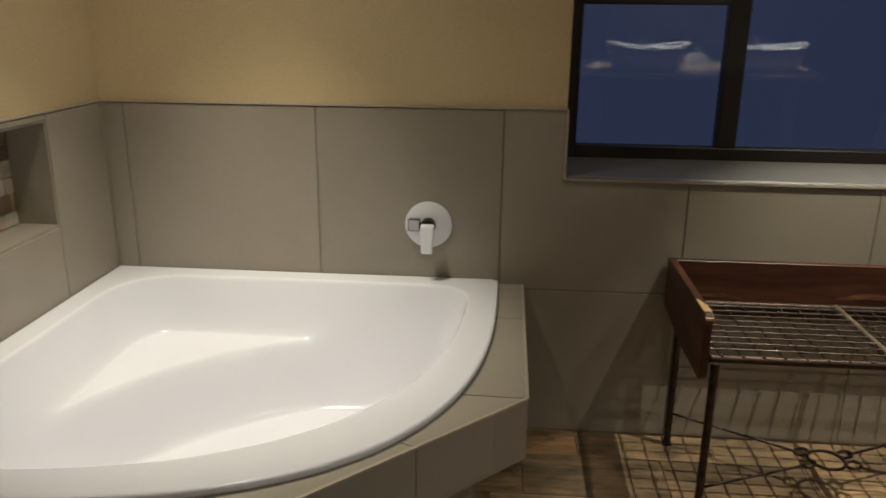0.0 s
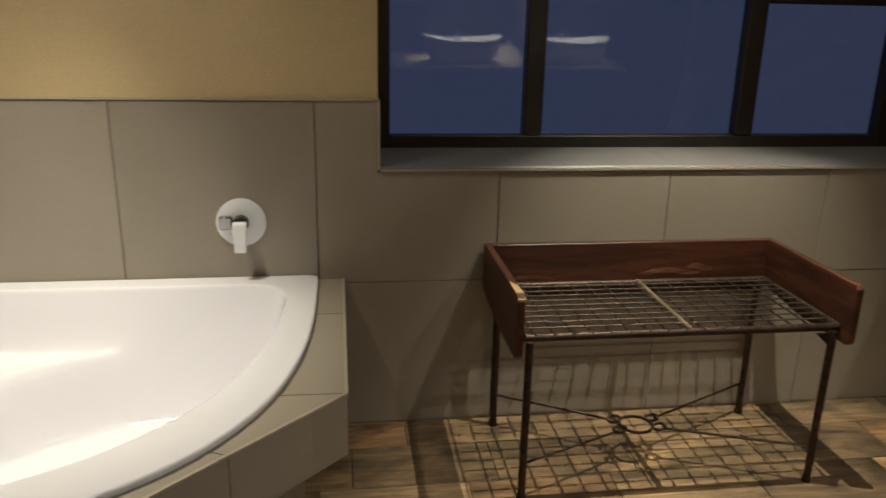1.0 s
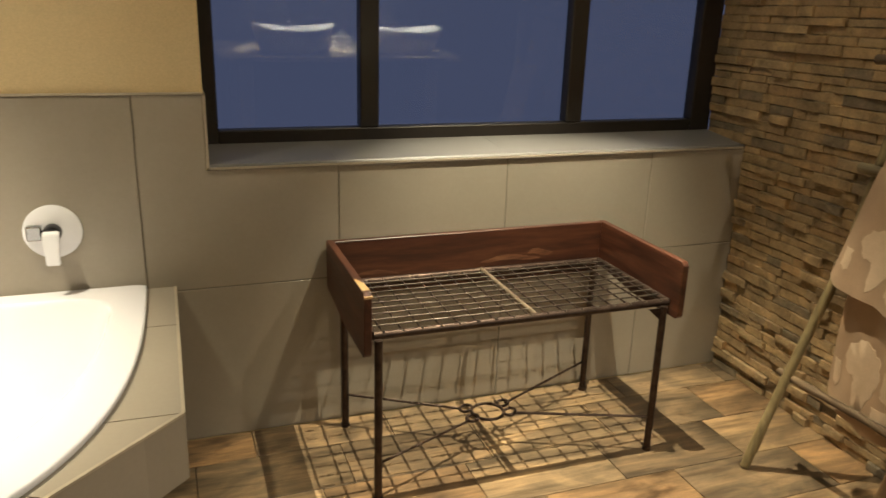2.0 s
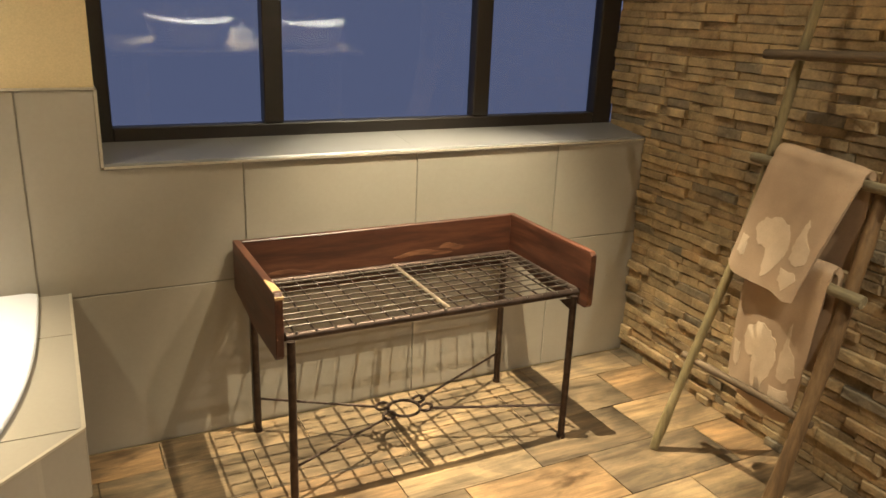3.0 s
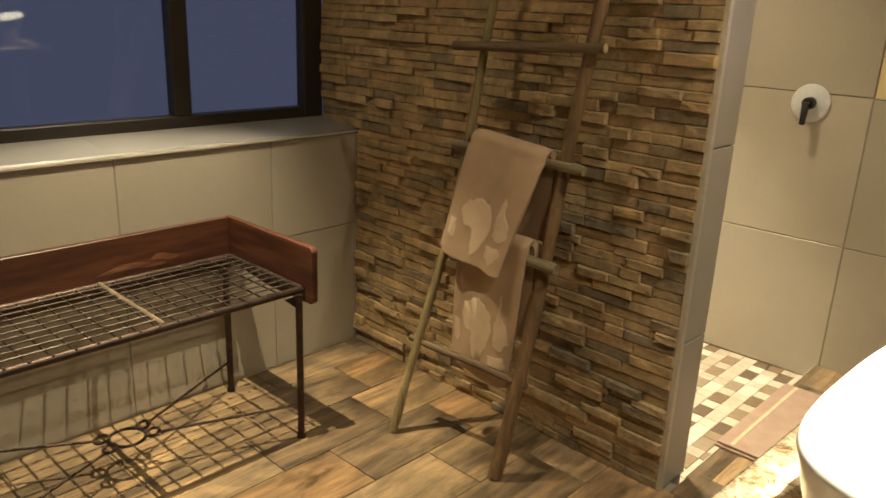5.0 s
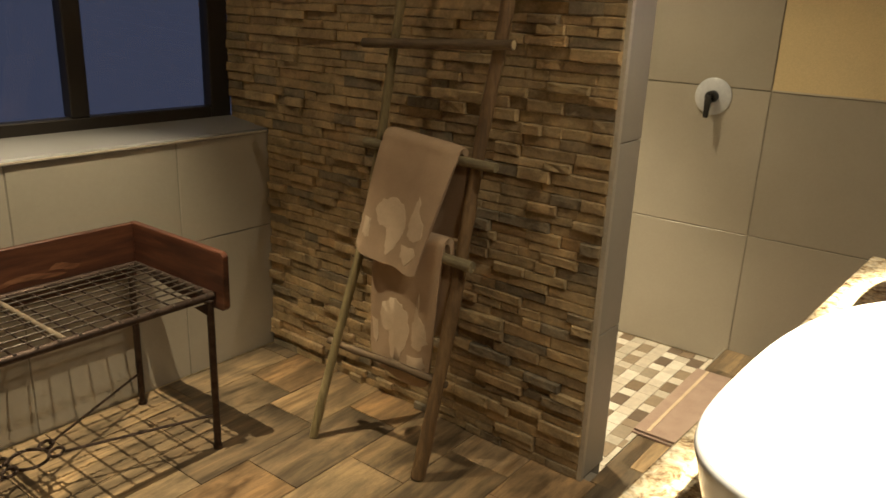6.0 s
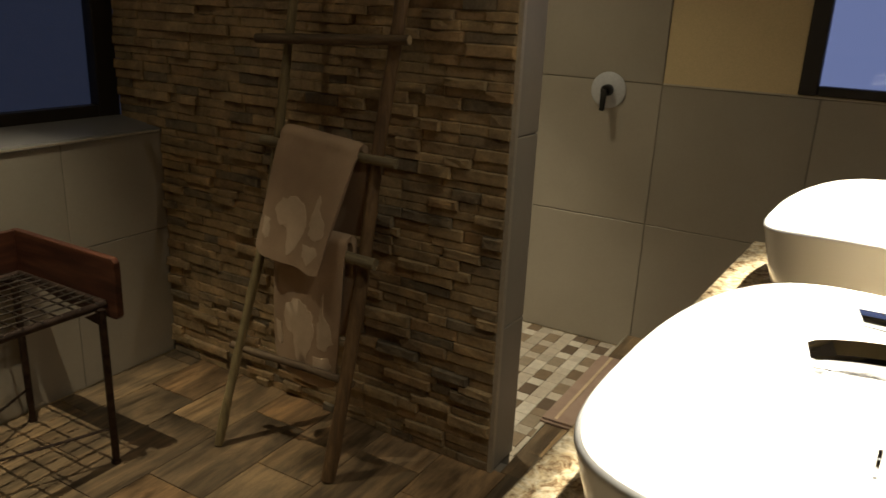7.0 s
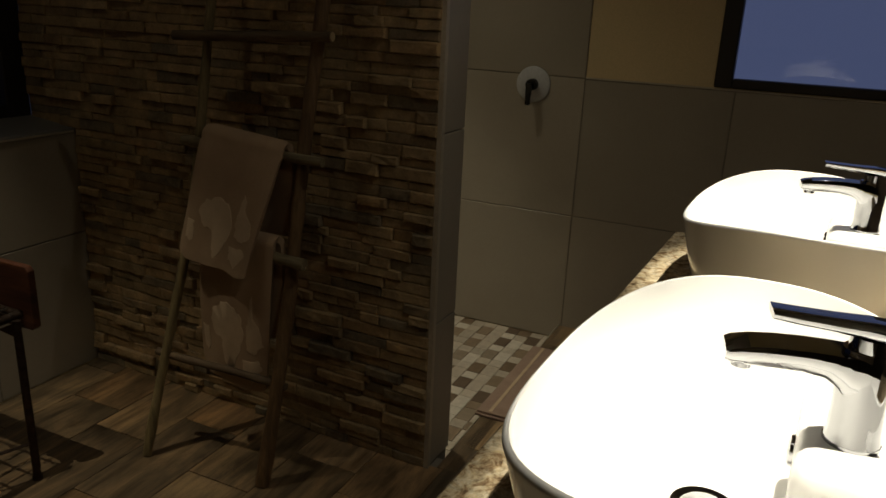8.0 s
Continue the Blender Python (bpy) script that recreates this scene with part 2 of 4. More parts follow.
def mosaic_material(name, stops, rough=0.45):
    m, t, b = material(name, rough)
    col = ramp(t, object_random(t), stops)
    col.node.color_ramp.interpolation = "CONSTANT"
    n = noise_tex(t, place_coords(t), 40, 5)
    col = mix(t, col, ramp(t, n, [(0.3, (0.82, 0.82, 0.82)), (0.7, (1.1, 1.1, 1.1))]), 0.8, "MULTIPLY")
    t.links.new(col, b.inputs["Base Color"])
    bump(t, b, n, 0.2, 0.001)
    return m


MOSAIC_PALE = mosaic_material("pale_mosaic", [(0, (0.57, 0.50, 0.40)), (0.3, (0.65, 0.59, 0.49)), (0.6, (0.52, 0.45, 0.355)), (0.85, (0.45, 0.39, 0.305))])
MOSAIC_BROWN = mosaic_material("brown_mosaic", [(0, (0.20, 0.14, 0.085)), (0.3, (0.27, 0.2, 0.13)), (0.6, (0.15, 0.105, 0.07)), (0.8, (0.30, 0.24, 0.17))])


def glass_material():
    m = bpy.data.materials.new("window_glass")
    m.use_nodes = True
    t = m.node_tree
    t.nodes.clear()
    out = t.nodes.new("ShaderNodeOutputMaterial")
    clear = t.nodes.new("ShaderNodeBsdfTransparent")
    clear.inputs["Color"].default_value = (0.9, 0.93, 0.97, 1)
    gloss = t.nodes.new("ShaderNodeBsdfGlossy")
    gloss.inputs["Roughness"].default_value = 0.015
    fres = t.nodes.new("ShaderNodeFresnel")
    fres.inputs["IOR"].default_value = 1.4
    mx = t.nodes.new("ShaderNodeMixShader")
    t.links.new(fres.outputs[0], mx.inputs[0])
    t.links.new(clear.outputs[0], mx.inputs[1])
    t.links.new(gloss.outputs[0], mx.inputs[2])
    t.links.new(mx.outputs[0], out.inputs[0])
    return m


GLASS = glass_material()

# ---- mesh helpers ----


def mesh_of(bm, mat, smooth=False, name="mesh"):
    bmesh.ops.recalc_face_normals(bm, faces=bm.faces)
    me = bpy.data.meshes.new(name)
    bm.to_mesh(me)
    bm.free()
    for m in mat if isinstance(mat, (list, tuple)) else [mat]:
        me.materials.append(m)
    if smooth:
        for p in me.polygons:
            p.use_smooth = True
        me.set_sharp_from_angle(angle=radians(42))
    return me


def part(name, bm, mat, parent, label="", smooth=False):
    ob = new(name, mesh_of(bm, mat, smooth, name))
    ob.parent = parent
    if label:
        ob["label"] = label
    return ob


def thing(name, bm, mat, label, category, group="", kind="", smooth=False):
    return tagged(new(name, mesh_of(bm, mat, smooth, name)), label, category, group, kind)


def empty(name, label, category, at=(0, 0, 0), group="", kind=""):
    ob = new(name)
    ob.empty_display_size = 0.05
    ob.matrix_basis = Matrix.Translation(at)
    return tagged(ob, label, category, group, kind)


def box(x0, x1, y0, y1, z0, z1, bevel=0.0, seg=1, bm=None):
    bm = bm or bmesh.new()
    made = bmesh.ops.create_cube(bm, size=1)["verts"]
    for v in made:
        v.co = Vector((x0 + (v.co.x + 0.5) * (x1 - x0), y0 + (v.co.y + 0.5) * (y1 - y0), z0 + (v.co.z + 0.5) * (z1 - z0)))
    if bevel:
        edges = list({e for v in made for e in v.link_edges})
        bmesh.ops.bevel(bm, geom=edges, offset=bevel, segments=seg, affect="EDGES", profile=0.5)
    return bm


def tube(points, radius, sides=10, bm=None, caps=True):
    """A round bar along points; radius is a number or one for each point."""
    bm = bm or bmesh.new()
    pts = [Vector(p) for p in points]
    rad = radius if isinstance(radius, (list, tuple)) else [radius] * len(pts)
    up, rings = None, []
    for i, p in enumerate(pts):
        d = (pts[min(i + 1, len(pts) - 1)] - pts[max(i - 1, 0)]).normalized()
        if up is None:
            up = d.orthogonal().normalized()
        up = (up - d * up.dot(d)).normalized()
        side = d.cross(up)
        rings.append([bm.verts.new(p + rad[i] * (math.cos(TAU * k / sides) * up + math.sin(TAU * k / sides) * side)) for k in range(sides)])
    for a, b in zip(rings, rings[1:]):
        for k in range(sides):
            bm.faces.new((a[k], a[(k + 1) % sides], b[(k + 1) % sides], b[k]))
    if caps:
        bm.faces.new(rings[0][::-1])
        bm.faces.new(rings[-1])
    return bm


def lathe(profile, sides=40, m=None, bm=None):
    """Turned round z: profile of (radius, z)."""
    bm = bm or bmesh.new()
    rings = []
    for r, z in profile:
        if r < 1e-6:
            rings.append([bm.verts.new((0, 0, z))])
        else:
            rings.append([bm.verts.new((r * math.cos(TAU * k / sides), r * math.sin(TAU * k / sides), z)) for k in range(sides)])
    for a, b in zip(rings, rings[1:]):
        for k in range(sides):
            j = (k + 1) % sides
            if len(a) == 1 and len(b) > 1:
                bm.faces.new((a[0], b[j], b[k]))
            elif len(b) == 1 and len(a) > 1:
                bm.faces.new((a[k], a[j], b[0]))
            elif len(a) > 1:
                bm.faces.new((a[k], a[j], b[j], b[k]))
    if m:
        bm.transform(m)
    return bm


def prism(poly, z0, z1, bevel=0.0, bm=None):
    bm = bm or bmesh.new()
    lo = [bm.verts.new((x, y, z0)) for x, y in poly]
    hi = [bm.verts.new((x, y, z1)) for x, y in poly]
    n = len(poly)
    fs = [bm.faces.new(lo[::-1]), bm.faces.new(hi)]
    for i in range(n):
        fs.append(bm.faces.new((lo[i], lo[(i + 1) % n], hi[(i + 1) % n], hi[i])))
    if bevel:
        bmesh.ops.bevel(bm, geom=list({e for f in fs for e in f.edges}), offset=bevel, segments=1, affect="EDGES")
    return bm


def shared_box(cache, mat, sx, sy, sz, bevel=0.0015):
    """One mesh for all pieces of the same size, centred on its origin."""
    key = (mat.name, round(sx, 3), round(sy, 3), round(sz, 3))
    if key not in cache:
        cache[key] = mesh_of(box(-sx / 2, sx / 2, -sy / 2, sy / 2, -sz / 2, sz / 2, bevel), mat, name="piece")
    return cache[key]


PIECES = {}


def piece(name, mat, x0, x1, y0, y1, z0, z1, parent, bevel=0.0015):
    ob = new(name, shared_box(PIECES, mat, x1 - x0, y1 - y0, z1 - z0, bevel))
    ob.matrix_basis = Matrix.Translation(((x0 + x1) / 2, (y0 + y1) / 2, (z0 + z1) / 2))
    ob.parent = parent
    return ob


# ---- structure ----
SILL_Z, HEAD_Z, JOINT, DADO = 0.876, 2.08, 0.495, 1.085
WX0, WX1 = 0.70, STONE + 0.02          # window opening in the north wall
W2Y0, W2Y1, W2Z0, W2Z1 = -0.50, 0.445, 1.095, 2.0   # window in the east wall


def wall_with_opening(name, label, boxes, mat):
    bm = bmesh.new()
    for b in boxes:
        box(*b, bm=bm)
    return thing(name, bm, mat, label, "wall", kind="structure")


T = 0.22
GF = 0.006   # tile thickness proud of the wall body
y0, y1 = WALL + GF, WALL + T
north = wall_with_opening("wall_north", "cream painted wall with taupe tile dado and wide window", [
    (LEFT - T, WX0, y0, y1, FLOOR - 0.2, CEIL), (WX0, WX1, y0, y1, FLOOR - 0.2, SILL_Z - 0.012),
    (WX0, WX1, y0, y1, HEAD_Z, CEIL), (WX1, RIGHT + T, y0, y1, FLOOR - 0.2, CEIL)], PAINT)
# niche in the west wall
NY0, NY1, NZ0, NZ1, ND = 1.15, 2.14, 0.75, 1.064, 0.13
west = wall_with_opening("wall_west", "cream painted wall with taupe tiles and a recessed niche", [
    (LEFT - T, LEFT - GF, SOUTH - T, NY0, FLOOR - 0.2, CEIL), (LEFT - T, LEFT - GF, NY1, y0, FLOOR - 0.2, CEIL),
    (LEFT - T, LEFT - GF, NY0, NY1, FLOOR - 0.2, NZ0), (LEFT - T, LEFT - GF, NY0, NY1, NZ1, CEIL), (LEFT - T, LEFT - ND, NY0, NY1, NZ0, NZ1)], PAINT)
x0, x1 = RIGHT + GF, RIGHT + T
east = wall_with_opening("wall_east", "cream painted wall with taupe tiles and dark framed window", [
    (x0, x1, SOUTH - T, W2Y0, FLOOR - 0.2, CEIL), (x0, x1, W2Y1, y0, FLOOR - 0.2, CEIL),
    (x0, x1, W2Y0, W2Y1, FLOOR - 0.2, W2Z0), (x0, x1, W2Y0, W2Y1, W2Z1, CEIL)], PAINT)
south = wall_with_opening("wall_south", "plain unseen wall behind the vanity, dark brown for the taps to mirror", [(LEFT - T, RIGHT + T, SOUTH - T, SOUTH, FLOOR - 0.2, CEIL)], UNSEEN_DARK_WALL)
ceiling = thing("ceiling", box(LEFT - T, RIGHT + T, SOUTH - T, y1, CEIL, CEIL + 0.1), DIMMED_CEILING, "plain unseen ceiling, toned dark to hold bounced light down", "ceiling", kind="structure")
P0, P1, PY = STONE + 0.02, 2.795, 0.985   # partition body and its free end
SKEW = Matrix.Translation((STONE, WALL, 0)) @ pose(0, 0, 0, 0, 0, -1.45) @ Matrix.Translation((-STONE, -WALL, 0))   # the partition stands a little askew
partition = thing("wall_partition", box(P0, P1 - GF, PY + GF, y0 - 0.001, FLOOR - 0.2, CEIL), GROUT, "partition clad with split ledge stone and taupe end tiles", "wall", kind="structure")
partition.matrix_basis = SKEW
floor = thing("floor", (lambda b: (box(LEFT, P0 + 0.03, PY - 0.02, y0 - 0.001, FLOOR - 0.2, FLOOR - 0.009, bm=b), box(LEFT, RIGHT, SOUTH, PY - 0.02, FLOOR - 0.2, FLOOR - 0.009, bm=b), b)[-1])(bmesh.new()),
              GROUT, "rustic multi-toned wood-look plank tile floor", "floor", kind="structure")
SHOWER = FLOOR - 0.065
shower_floor = thing("shower_floor", box(P0 + 0.031, RIGHT, PY - 0.018, y0 - 0.001, FLOOR - 0.2, SHOWER - 0.004), GROUT, "sunken shower floor of pale and brown mosaic", "shower floor", kind="structure")

# sloping window sill
GY = 2.68   # inner face of the window frame
bm = bmesh.new()
prof = [(WALL - 0.002, SILL_Z - 0.012), (WALL - 0.002, SILL_Z - 0.002), (WALL + 0.004, SILL_Z + 0.003), (GY + 0.01, 0.902), (GY + 0.01, SILL_Z - 0.012)]
for xa, xb in ((WX0 + 0.008, 1.0906), (1.0914, 1.6696), (1.6704, 2.2436), (2.2444, 2.658)):
    a = [bm.verts.new((xa, y, z)) for y, z in prof]
    b = [bm.verts.new((xb, y, z)) for y, z in prof]
    bm.faces.new(a)
    bm.faces.new(b[::-1])
    for i in range(len(prof)):
        bm.faces.new((a[i], a[(i + 1) % 5], b[(i + 1) % 5], b[i]))
sill = thing("window_sill", bm, SILL, "sloping grey tiled window sill with satin sheen", "window sill", kind="structure")
trim = thing("trim", box(WX0 - 0.002, WX0 + 0.006, WALL - 0.003, GY - 0.001, SILL_Z - 0.006, DADO), TRIM, "metal tile trim down the window reveal", "trim", kind="structure")
t2 = thing("trim", box(WX0 + 0.006, 2.64, WALL - 0.006, WALL - 0.002, SILL_Z - 0.011, SILL_Z - 0.004), TRIM, "thin metal edge under the window sill", "trim", kind="structure")


def framed_window(name, label, axis, spans, bars, outer, depth0, depth1, glass_at, lean=0.0):
    """A window in the plane across axis ('y': seen from the south; 'x': from the west). bars: boxes (u0,u1,z0,z1); spans: panes."""
    win = empty(name, label, "window", kind="structure")
    for i, (u0, u1, z0, z1) in enumerate(bars):
        d0, d1 = depth0, depth1
        b = box(u0, u1, d0, d1, z0, z1, 0.004) if axis == "y" else box(d0, d1, u0, u1, z0, z1, 0.004)
        part("window_frame", b, FRAME, win)
    for u0, u1, z0, z1 in spans:
        e = 0.012
        b = box(u0 - e, u1 + e, glass_at, glass_at + 0.004, z0 - e, z1 + e) if axis == "y" else box(glass_at, glass_at + 0.004, u0 - e, u1 + e, z0 - e, z1 + e)
        if lean:   # the sashes lean a little into the room
            pivot = Matrix.Translation((0, glass_at, (z0 + z1) / 2))
            b.transform(pivot @ pose(0, 0, 0, lean, 0, 0) @ pivot.inverted())
        p = part("pane", b, GLASS, win, "dark blue dusk glass")
        p.visible_shadow = False
    return win


fz0, fz1, gz = 0.888, HEAD_Z, 0.943
m1, m2, m3, m4, m5, m6, m7 = 0.752, 1.219, 1.284, 2.006, 2.072, 2.567, 2.659
window_1 = framed_window("window_1", "wide dark bronze framed window with three panes at dusk", "y",
              [(m1, m2, gz, 1.402), (m3, m4, gz, 2.04), (m5, m6, gz, 1.402), (m1, m2, 1.46, 2.04), (m5, m6, 1.46, 2.04)],
              [(WX0, m1, fz0, fz1), (m2, m3, gz, 2.04), (m4, m5, gz, 2.04), (m6, m7, fz0, fz1), (m1, m6, fz0, gz), (m1, m6, 2.04, fz1), (m1, m2, 1.402, 1.46), (m5, m6, 1.402, 1.46)],
              None, GY, GY + 0.055, GY + 0.026, 1.6)
wz0, wz1 = W2Z0, W2Z1
framed_window("window_2", "dark bronze framed window above the tile dado", "x",
              [(W2Y0 + 0.06, W2Y1 - 0.065, wz0 + 0.035, wz1 - 0.05)],
              [(W2Y0, W2Y0 + 0.06, wz0, wz1), (W2Y1 - 0.065, W2Y1, wz0, wz1), (W2Y0 + 0.06, W2Y1 - 0.065, wz0, wz0 + 0.035), (W2Y0 + 0.06, W2Y1 - 0.065, wz1 - 0.05, wz1)],
              None, RIGHT - 0.012, RIGHT + 0.05, RIGHT + 0.015)

# tile trim along the top of the dado
thing("trim", box(LEFT, WX0 - 0.002, WALL - 0.003, WALL + GF, DADO, DADO + 0.006), TRIM, "thin metal trim along the top of the dado", "trim", kind="structure")
thing("trim", box(LEFT - GF, LEFT + 0.003, SOUTH, WALL - 0.003, DADO, DADO + 0.006), TRIM, "thin metal trim along the top of the dado", "trim", kind="structure")
thing("trim", box(RIGHT - 0.003, RIGHT + GF, SOUTH, 0.95, DADO, DADO + 0.006), TRIM, "thin metal trim along the top of the dado", "trim", kind="structure")
thing("trim", box(STONE + 0.004, P0 + 0.001, PY - 0.003, PY + 0.012, FLOOR, CEIL), TRIM, "metal corner trim at the partition's end", "trim", kind="structure").matrix_basis = SKEW

# ---- bath corner ----


def uv(u, v):
    """Plan of the bath corner: u along the north wall, v along the west wall, from the corner."""
    return LEFT + u, WALL - v


def smax(a, b, k):
    h = max(0.0, min(1.0, 0.5 + 0.5 * (a - b) / k))
    return b + (a - b) * h + k * h * (1 - h)


def outer_rim(u, v):
    return ((max(u, 0) / 1.305) ** 3.4 + (max(v, 0) / 1.305) ** 3.4) ** (1 / 3.4) - 1


def inner_rim(u, v):
    s = (((max(u, 0) / 1.215) ** 3.0 + (max(v, 0) / 1.215) ** 3.0) ** (1 / 3.0) - 1) * 1.2
    return smax(smax(0.085 - u, 0.085 - v, 0.22), s, 0.14)


def reach(f, cu, cv, a, far=2.0):
    lo, hi = 0.0, far
    for _ in range(40):
        mid = (lo + hi) / 2
        if f(cu + mid * math.cos(a), cv + mid * math.sin(a)) < 0:
            lo = mid
        else:
            hi = mid
    return lo


def smooth(a, b, x):
    x = max(0.0, min(1.0, (x - a) / (b - a)))
    return x * x * (3 - 2 * x)


RIM, LEDGE = 0.528, 0.51


def corner_bath():
    n, cu, cv = 240, 0.66, 0.66
    full = lambda u, v: max(outer_rim(u, v), 0.002 - u, 0.002 - v)
    bm = bmesh.new()
    rings = []

    def ring(fn):
        out = []
        for i in range(n):
            a = TAU * i / n
            u, v, z = fn(a)
            x, y = uv(u, v)
            out.append(bm.verts.new((x, y, z)))
        rings.append(out)

    def at(f, a, back, z):
        r = reach(f, cu, cv, a) - back
        return cu + r * math.cos(a), cv + r * math.sin(a), z

    ring(lambda a: at(full, a, 0.004, LEDGE + 0.0005))
    ring(lambda a: at(full, a, 0.0, RIM - 0.007))
    ring(lambda a: at(full, a, 0.0015, RIM - 0.002))
    ring(lambda a: at(full, a, 0.006, RIM))
    ring(lambda a: at(full, a, 0.010, RIM))
    ring(lambda a: at(inner_rim, a, -0.014, RIM))
    ring(lambda a: at(inner_rim, a, -0.010, RIM))
    ring(lambda a: at(inner_rim, a, -0.003, RIM - 0.003))

    def depth(u, v, d):
        """Height of the well at u, v with d the distance in from its edge."""
        along = (u + v) / math.sqrt(2) - 0.27 * (u - v) ** 2
        seat = smooth(0.53, 0.625, along)
        base = -0.165 - 0.215 * seat
        wall = 0.085 + 0.075 * seat
        t = min(1, d / wall)
        return base * (0.55 * (1 - (1 - t) ** 2.2) + 0.45 * smooth(0, 1, t))

    steps = 84
    for s in range(1, steps):
        def fn(a, s=s):
            r = reach(inner_rim, cu, cv, a)
            f = (s / steps) ** 1.5
            rr = r * (1 - f)
            u, v = cu + rr * math.cos(a), cv + rr * math.sin(a)
            return u, v, RIM - 0.006 + depth(u, v, r * f)
        ring(fn)
    ob = empty("corner_bath", "glossy white acrylic corner bath set in a tiled surround", "bathtub", (*uv(0.66, 0.66), 0.15))
    cut = 8
    spots = [[v.co.copy() for v in ring_] for ring_ in rings]
    bm.free()
    for name, span in (("rim", spots[:cut]), ("well", spots[cut - 1:])):
        pb = bmesh.new()
        vs = [[pb.verts.new(co) for co in ring_] for ring_ in span]
        for a, b in zip(vs, vs[1:]):
            for k in range(n):
                pb.faces.new((a[k], a[(k + 1) % n], b[(k + 1) % n], b[k]))
        if name == "well":
            pb.faces.new(vs[-1])
        o = part(name, pb, ACRYLIC, ob, "broad flat white rim" if name == "rim" else "deep white well with a corner seat")
        o.matrix_parent_inverse = ob.matrix_basis.inverted()
        for p in o.data.polygons:
            p.use_smooth = True
    return ob


corner_bath()

# tiled surround: core, ledge tiles, apron
A, B = 1.386, 0.79
ledge_plan = [(0, 0), (A, 0), (A, B), (B, A), (0, A)]
bm = bmesh.new()
inset = [(0, 0), (A - 0.13, 0), (A - 0.13, B - 0.05), (B - 0.05, A - 0.13), (0, A - 0.13)]
surround = empty("bath_surround", "taupe tiled bath surround with overhanging apron", "bath surround", uv(0.6, 0.6) + (FLOOR,))
inv = surround.matrix_basis.inverted()


def under(ob):
    ob.matrix_parent_inverse = inv
    return ob


ring_pts = inset[1:]
for p, q in zip(ring_pts, ring_pts[1:]):
    P, Q = Vector(uv(*p)), Vector(uv(*q))
    d = (Q - P).normalized()
    nrm = Vector((d.y, -d.x))
    if nrm.dot(Vector(uv(0.6, 0.6)) - P) < 0:
        nrm = -nrm
    under(part("plinth_panel", prism([P, Q, Q + nrm * 0.02, P + nrm * 0.02], FLOOR, 0.352), TILE, surround))
# apron panels with joints
edge_pts = [(A, 0), (A, B), ((A + B) / 2 + 0.062, (A + B) / 2 - 0.062), (B, A), (0, A)]
for p, q in zip(edge_pts, edge_pts[1:]):
    P, Q = Vector(uv(*p)), Vector(uv(*q))
    d = (Q - P).normalized()
    nrm = Vector((d.y, -d.x))
    if nrm.dot(Vector(uv(0.6, 0.6)) - P) < 0:
        nrm = -nrm
    a, b = P + d * 0.0015, Q - d * 0.0015
    under(part("apron_tile", prism([a, b, b + nrm * 0.02, a + nrm * 0.02], 0.35, LEDGE - 0.004, 0.001), TILE, surround))
    under(part("edge_trim", prism([P - nrm * 0.002, Q - nrm * 0.002, Q + nrm * 0.006, P + nrm * 0.006], LEDGE - 0.004, LEDGE + 0.0012), TRIM, surround, "thin metal edge trim"))

# ledge tiles between the curved rim and the straight edges
MIDU, MIDV = (A + B) / 2 + 0.062, (A + B) / 2 - 0.062
rim_w = 1.305 * (1 - (B / 1.305) ** 3.4) ** (1 / 3.4)
ang0, ang1, ang2 = math.atan2(B, rim_w), math.atan2(1.007, 1.105), math.atan2(rim_w, B)
cuts = [((A, 0.0), (A, 0.30), 0, 0), ((A, 0.303), (A, B - 0.001), 0, 0), ((A, B + 0.002), (MIDU + 0.001, MIDV - 0.001), ang0 + 0.002, ang1 - 0.001),
        ((MIDU - 0.001, MIDV + 0.001), (B + 0.002, A), ang1 + 0.001, ang2 - 0.002), ((B - 0.002, A), (0.36, A), 0, 0), ((0.357, A), (0.0, A), 0, 0)]
for p, q, g0, g1 in cuts:
    outer, innr = [], []
    for i in range(9):
        f = i / 8
        u, v = p[0] + (q[0] - p[0]) * f, p[1] + (q[1] - p[1]) * f
        # the inner end follows the rim's curve, square to the outer edge at the straight sides
        if p[0] == A and q[0] == A:
            w = 1.305 * max(0.0, 1 - (v / 1.305) ** 3.4) ** (1 / 3.4)
            inn = (w, v)
        elif p[1] == A and q[1] == A:
            w = 1.305 * max(0.0, 1 - (u / 1.305) ** 3.4) ** (1 / 3.4)
            inn = (u, w)
        else:
            a = g0 + (g1 - g0) * f
            r = reach(outer_rim, 0, 0, a)
            inn = (r * math.cos(a), r * math.sin(a))
        k = 0.994
        outer.append(uv(u - 0.004 * (u > 1.3), v - 0.004 * (v > 1.3)))
        innr.append(uv(inn[0] * k, inn[1] * k))
    under(part("ledge_tile", prism(outer + innr[::-1], 0.36, LEDGE), TILE, surround))


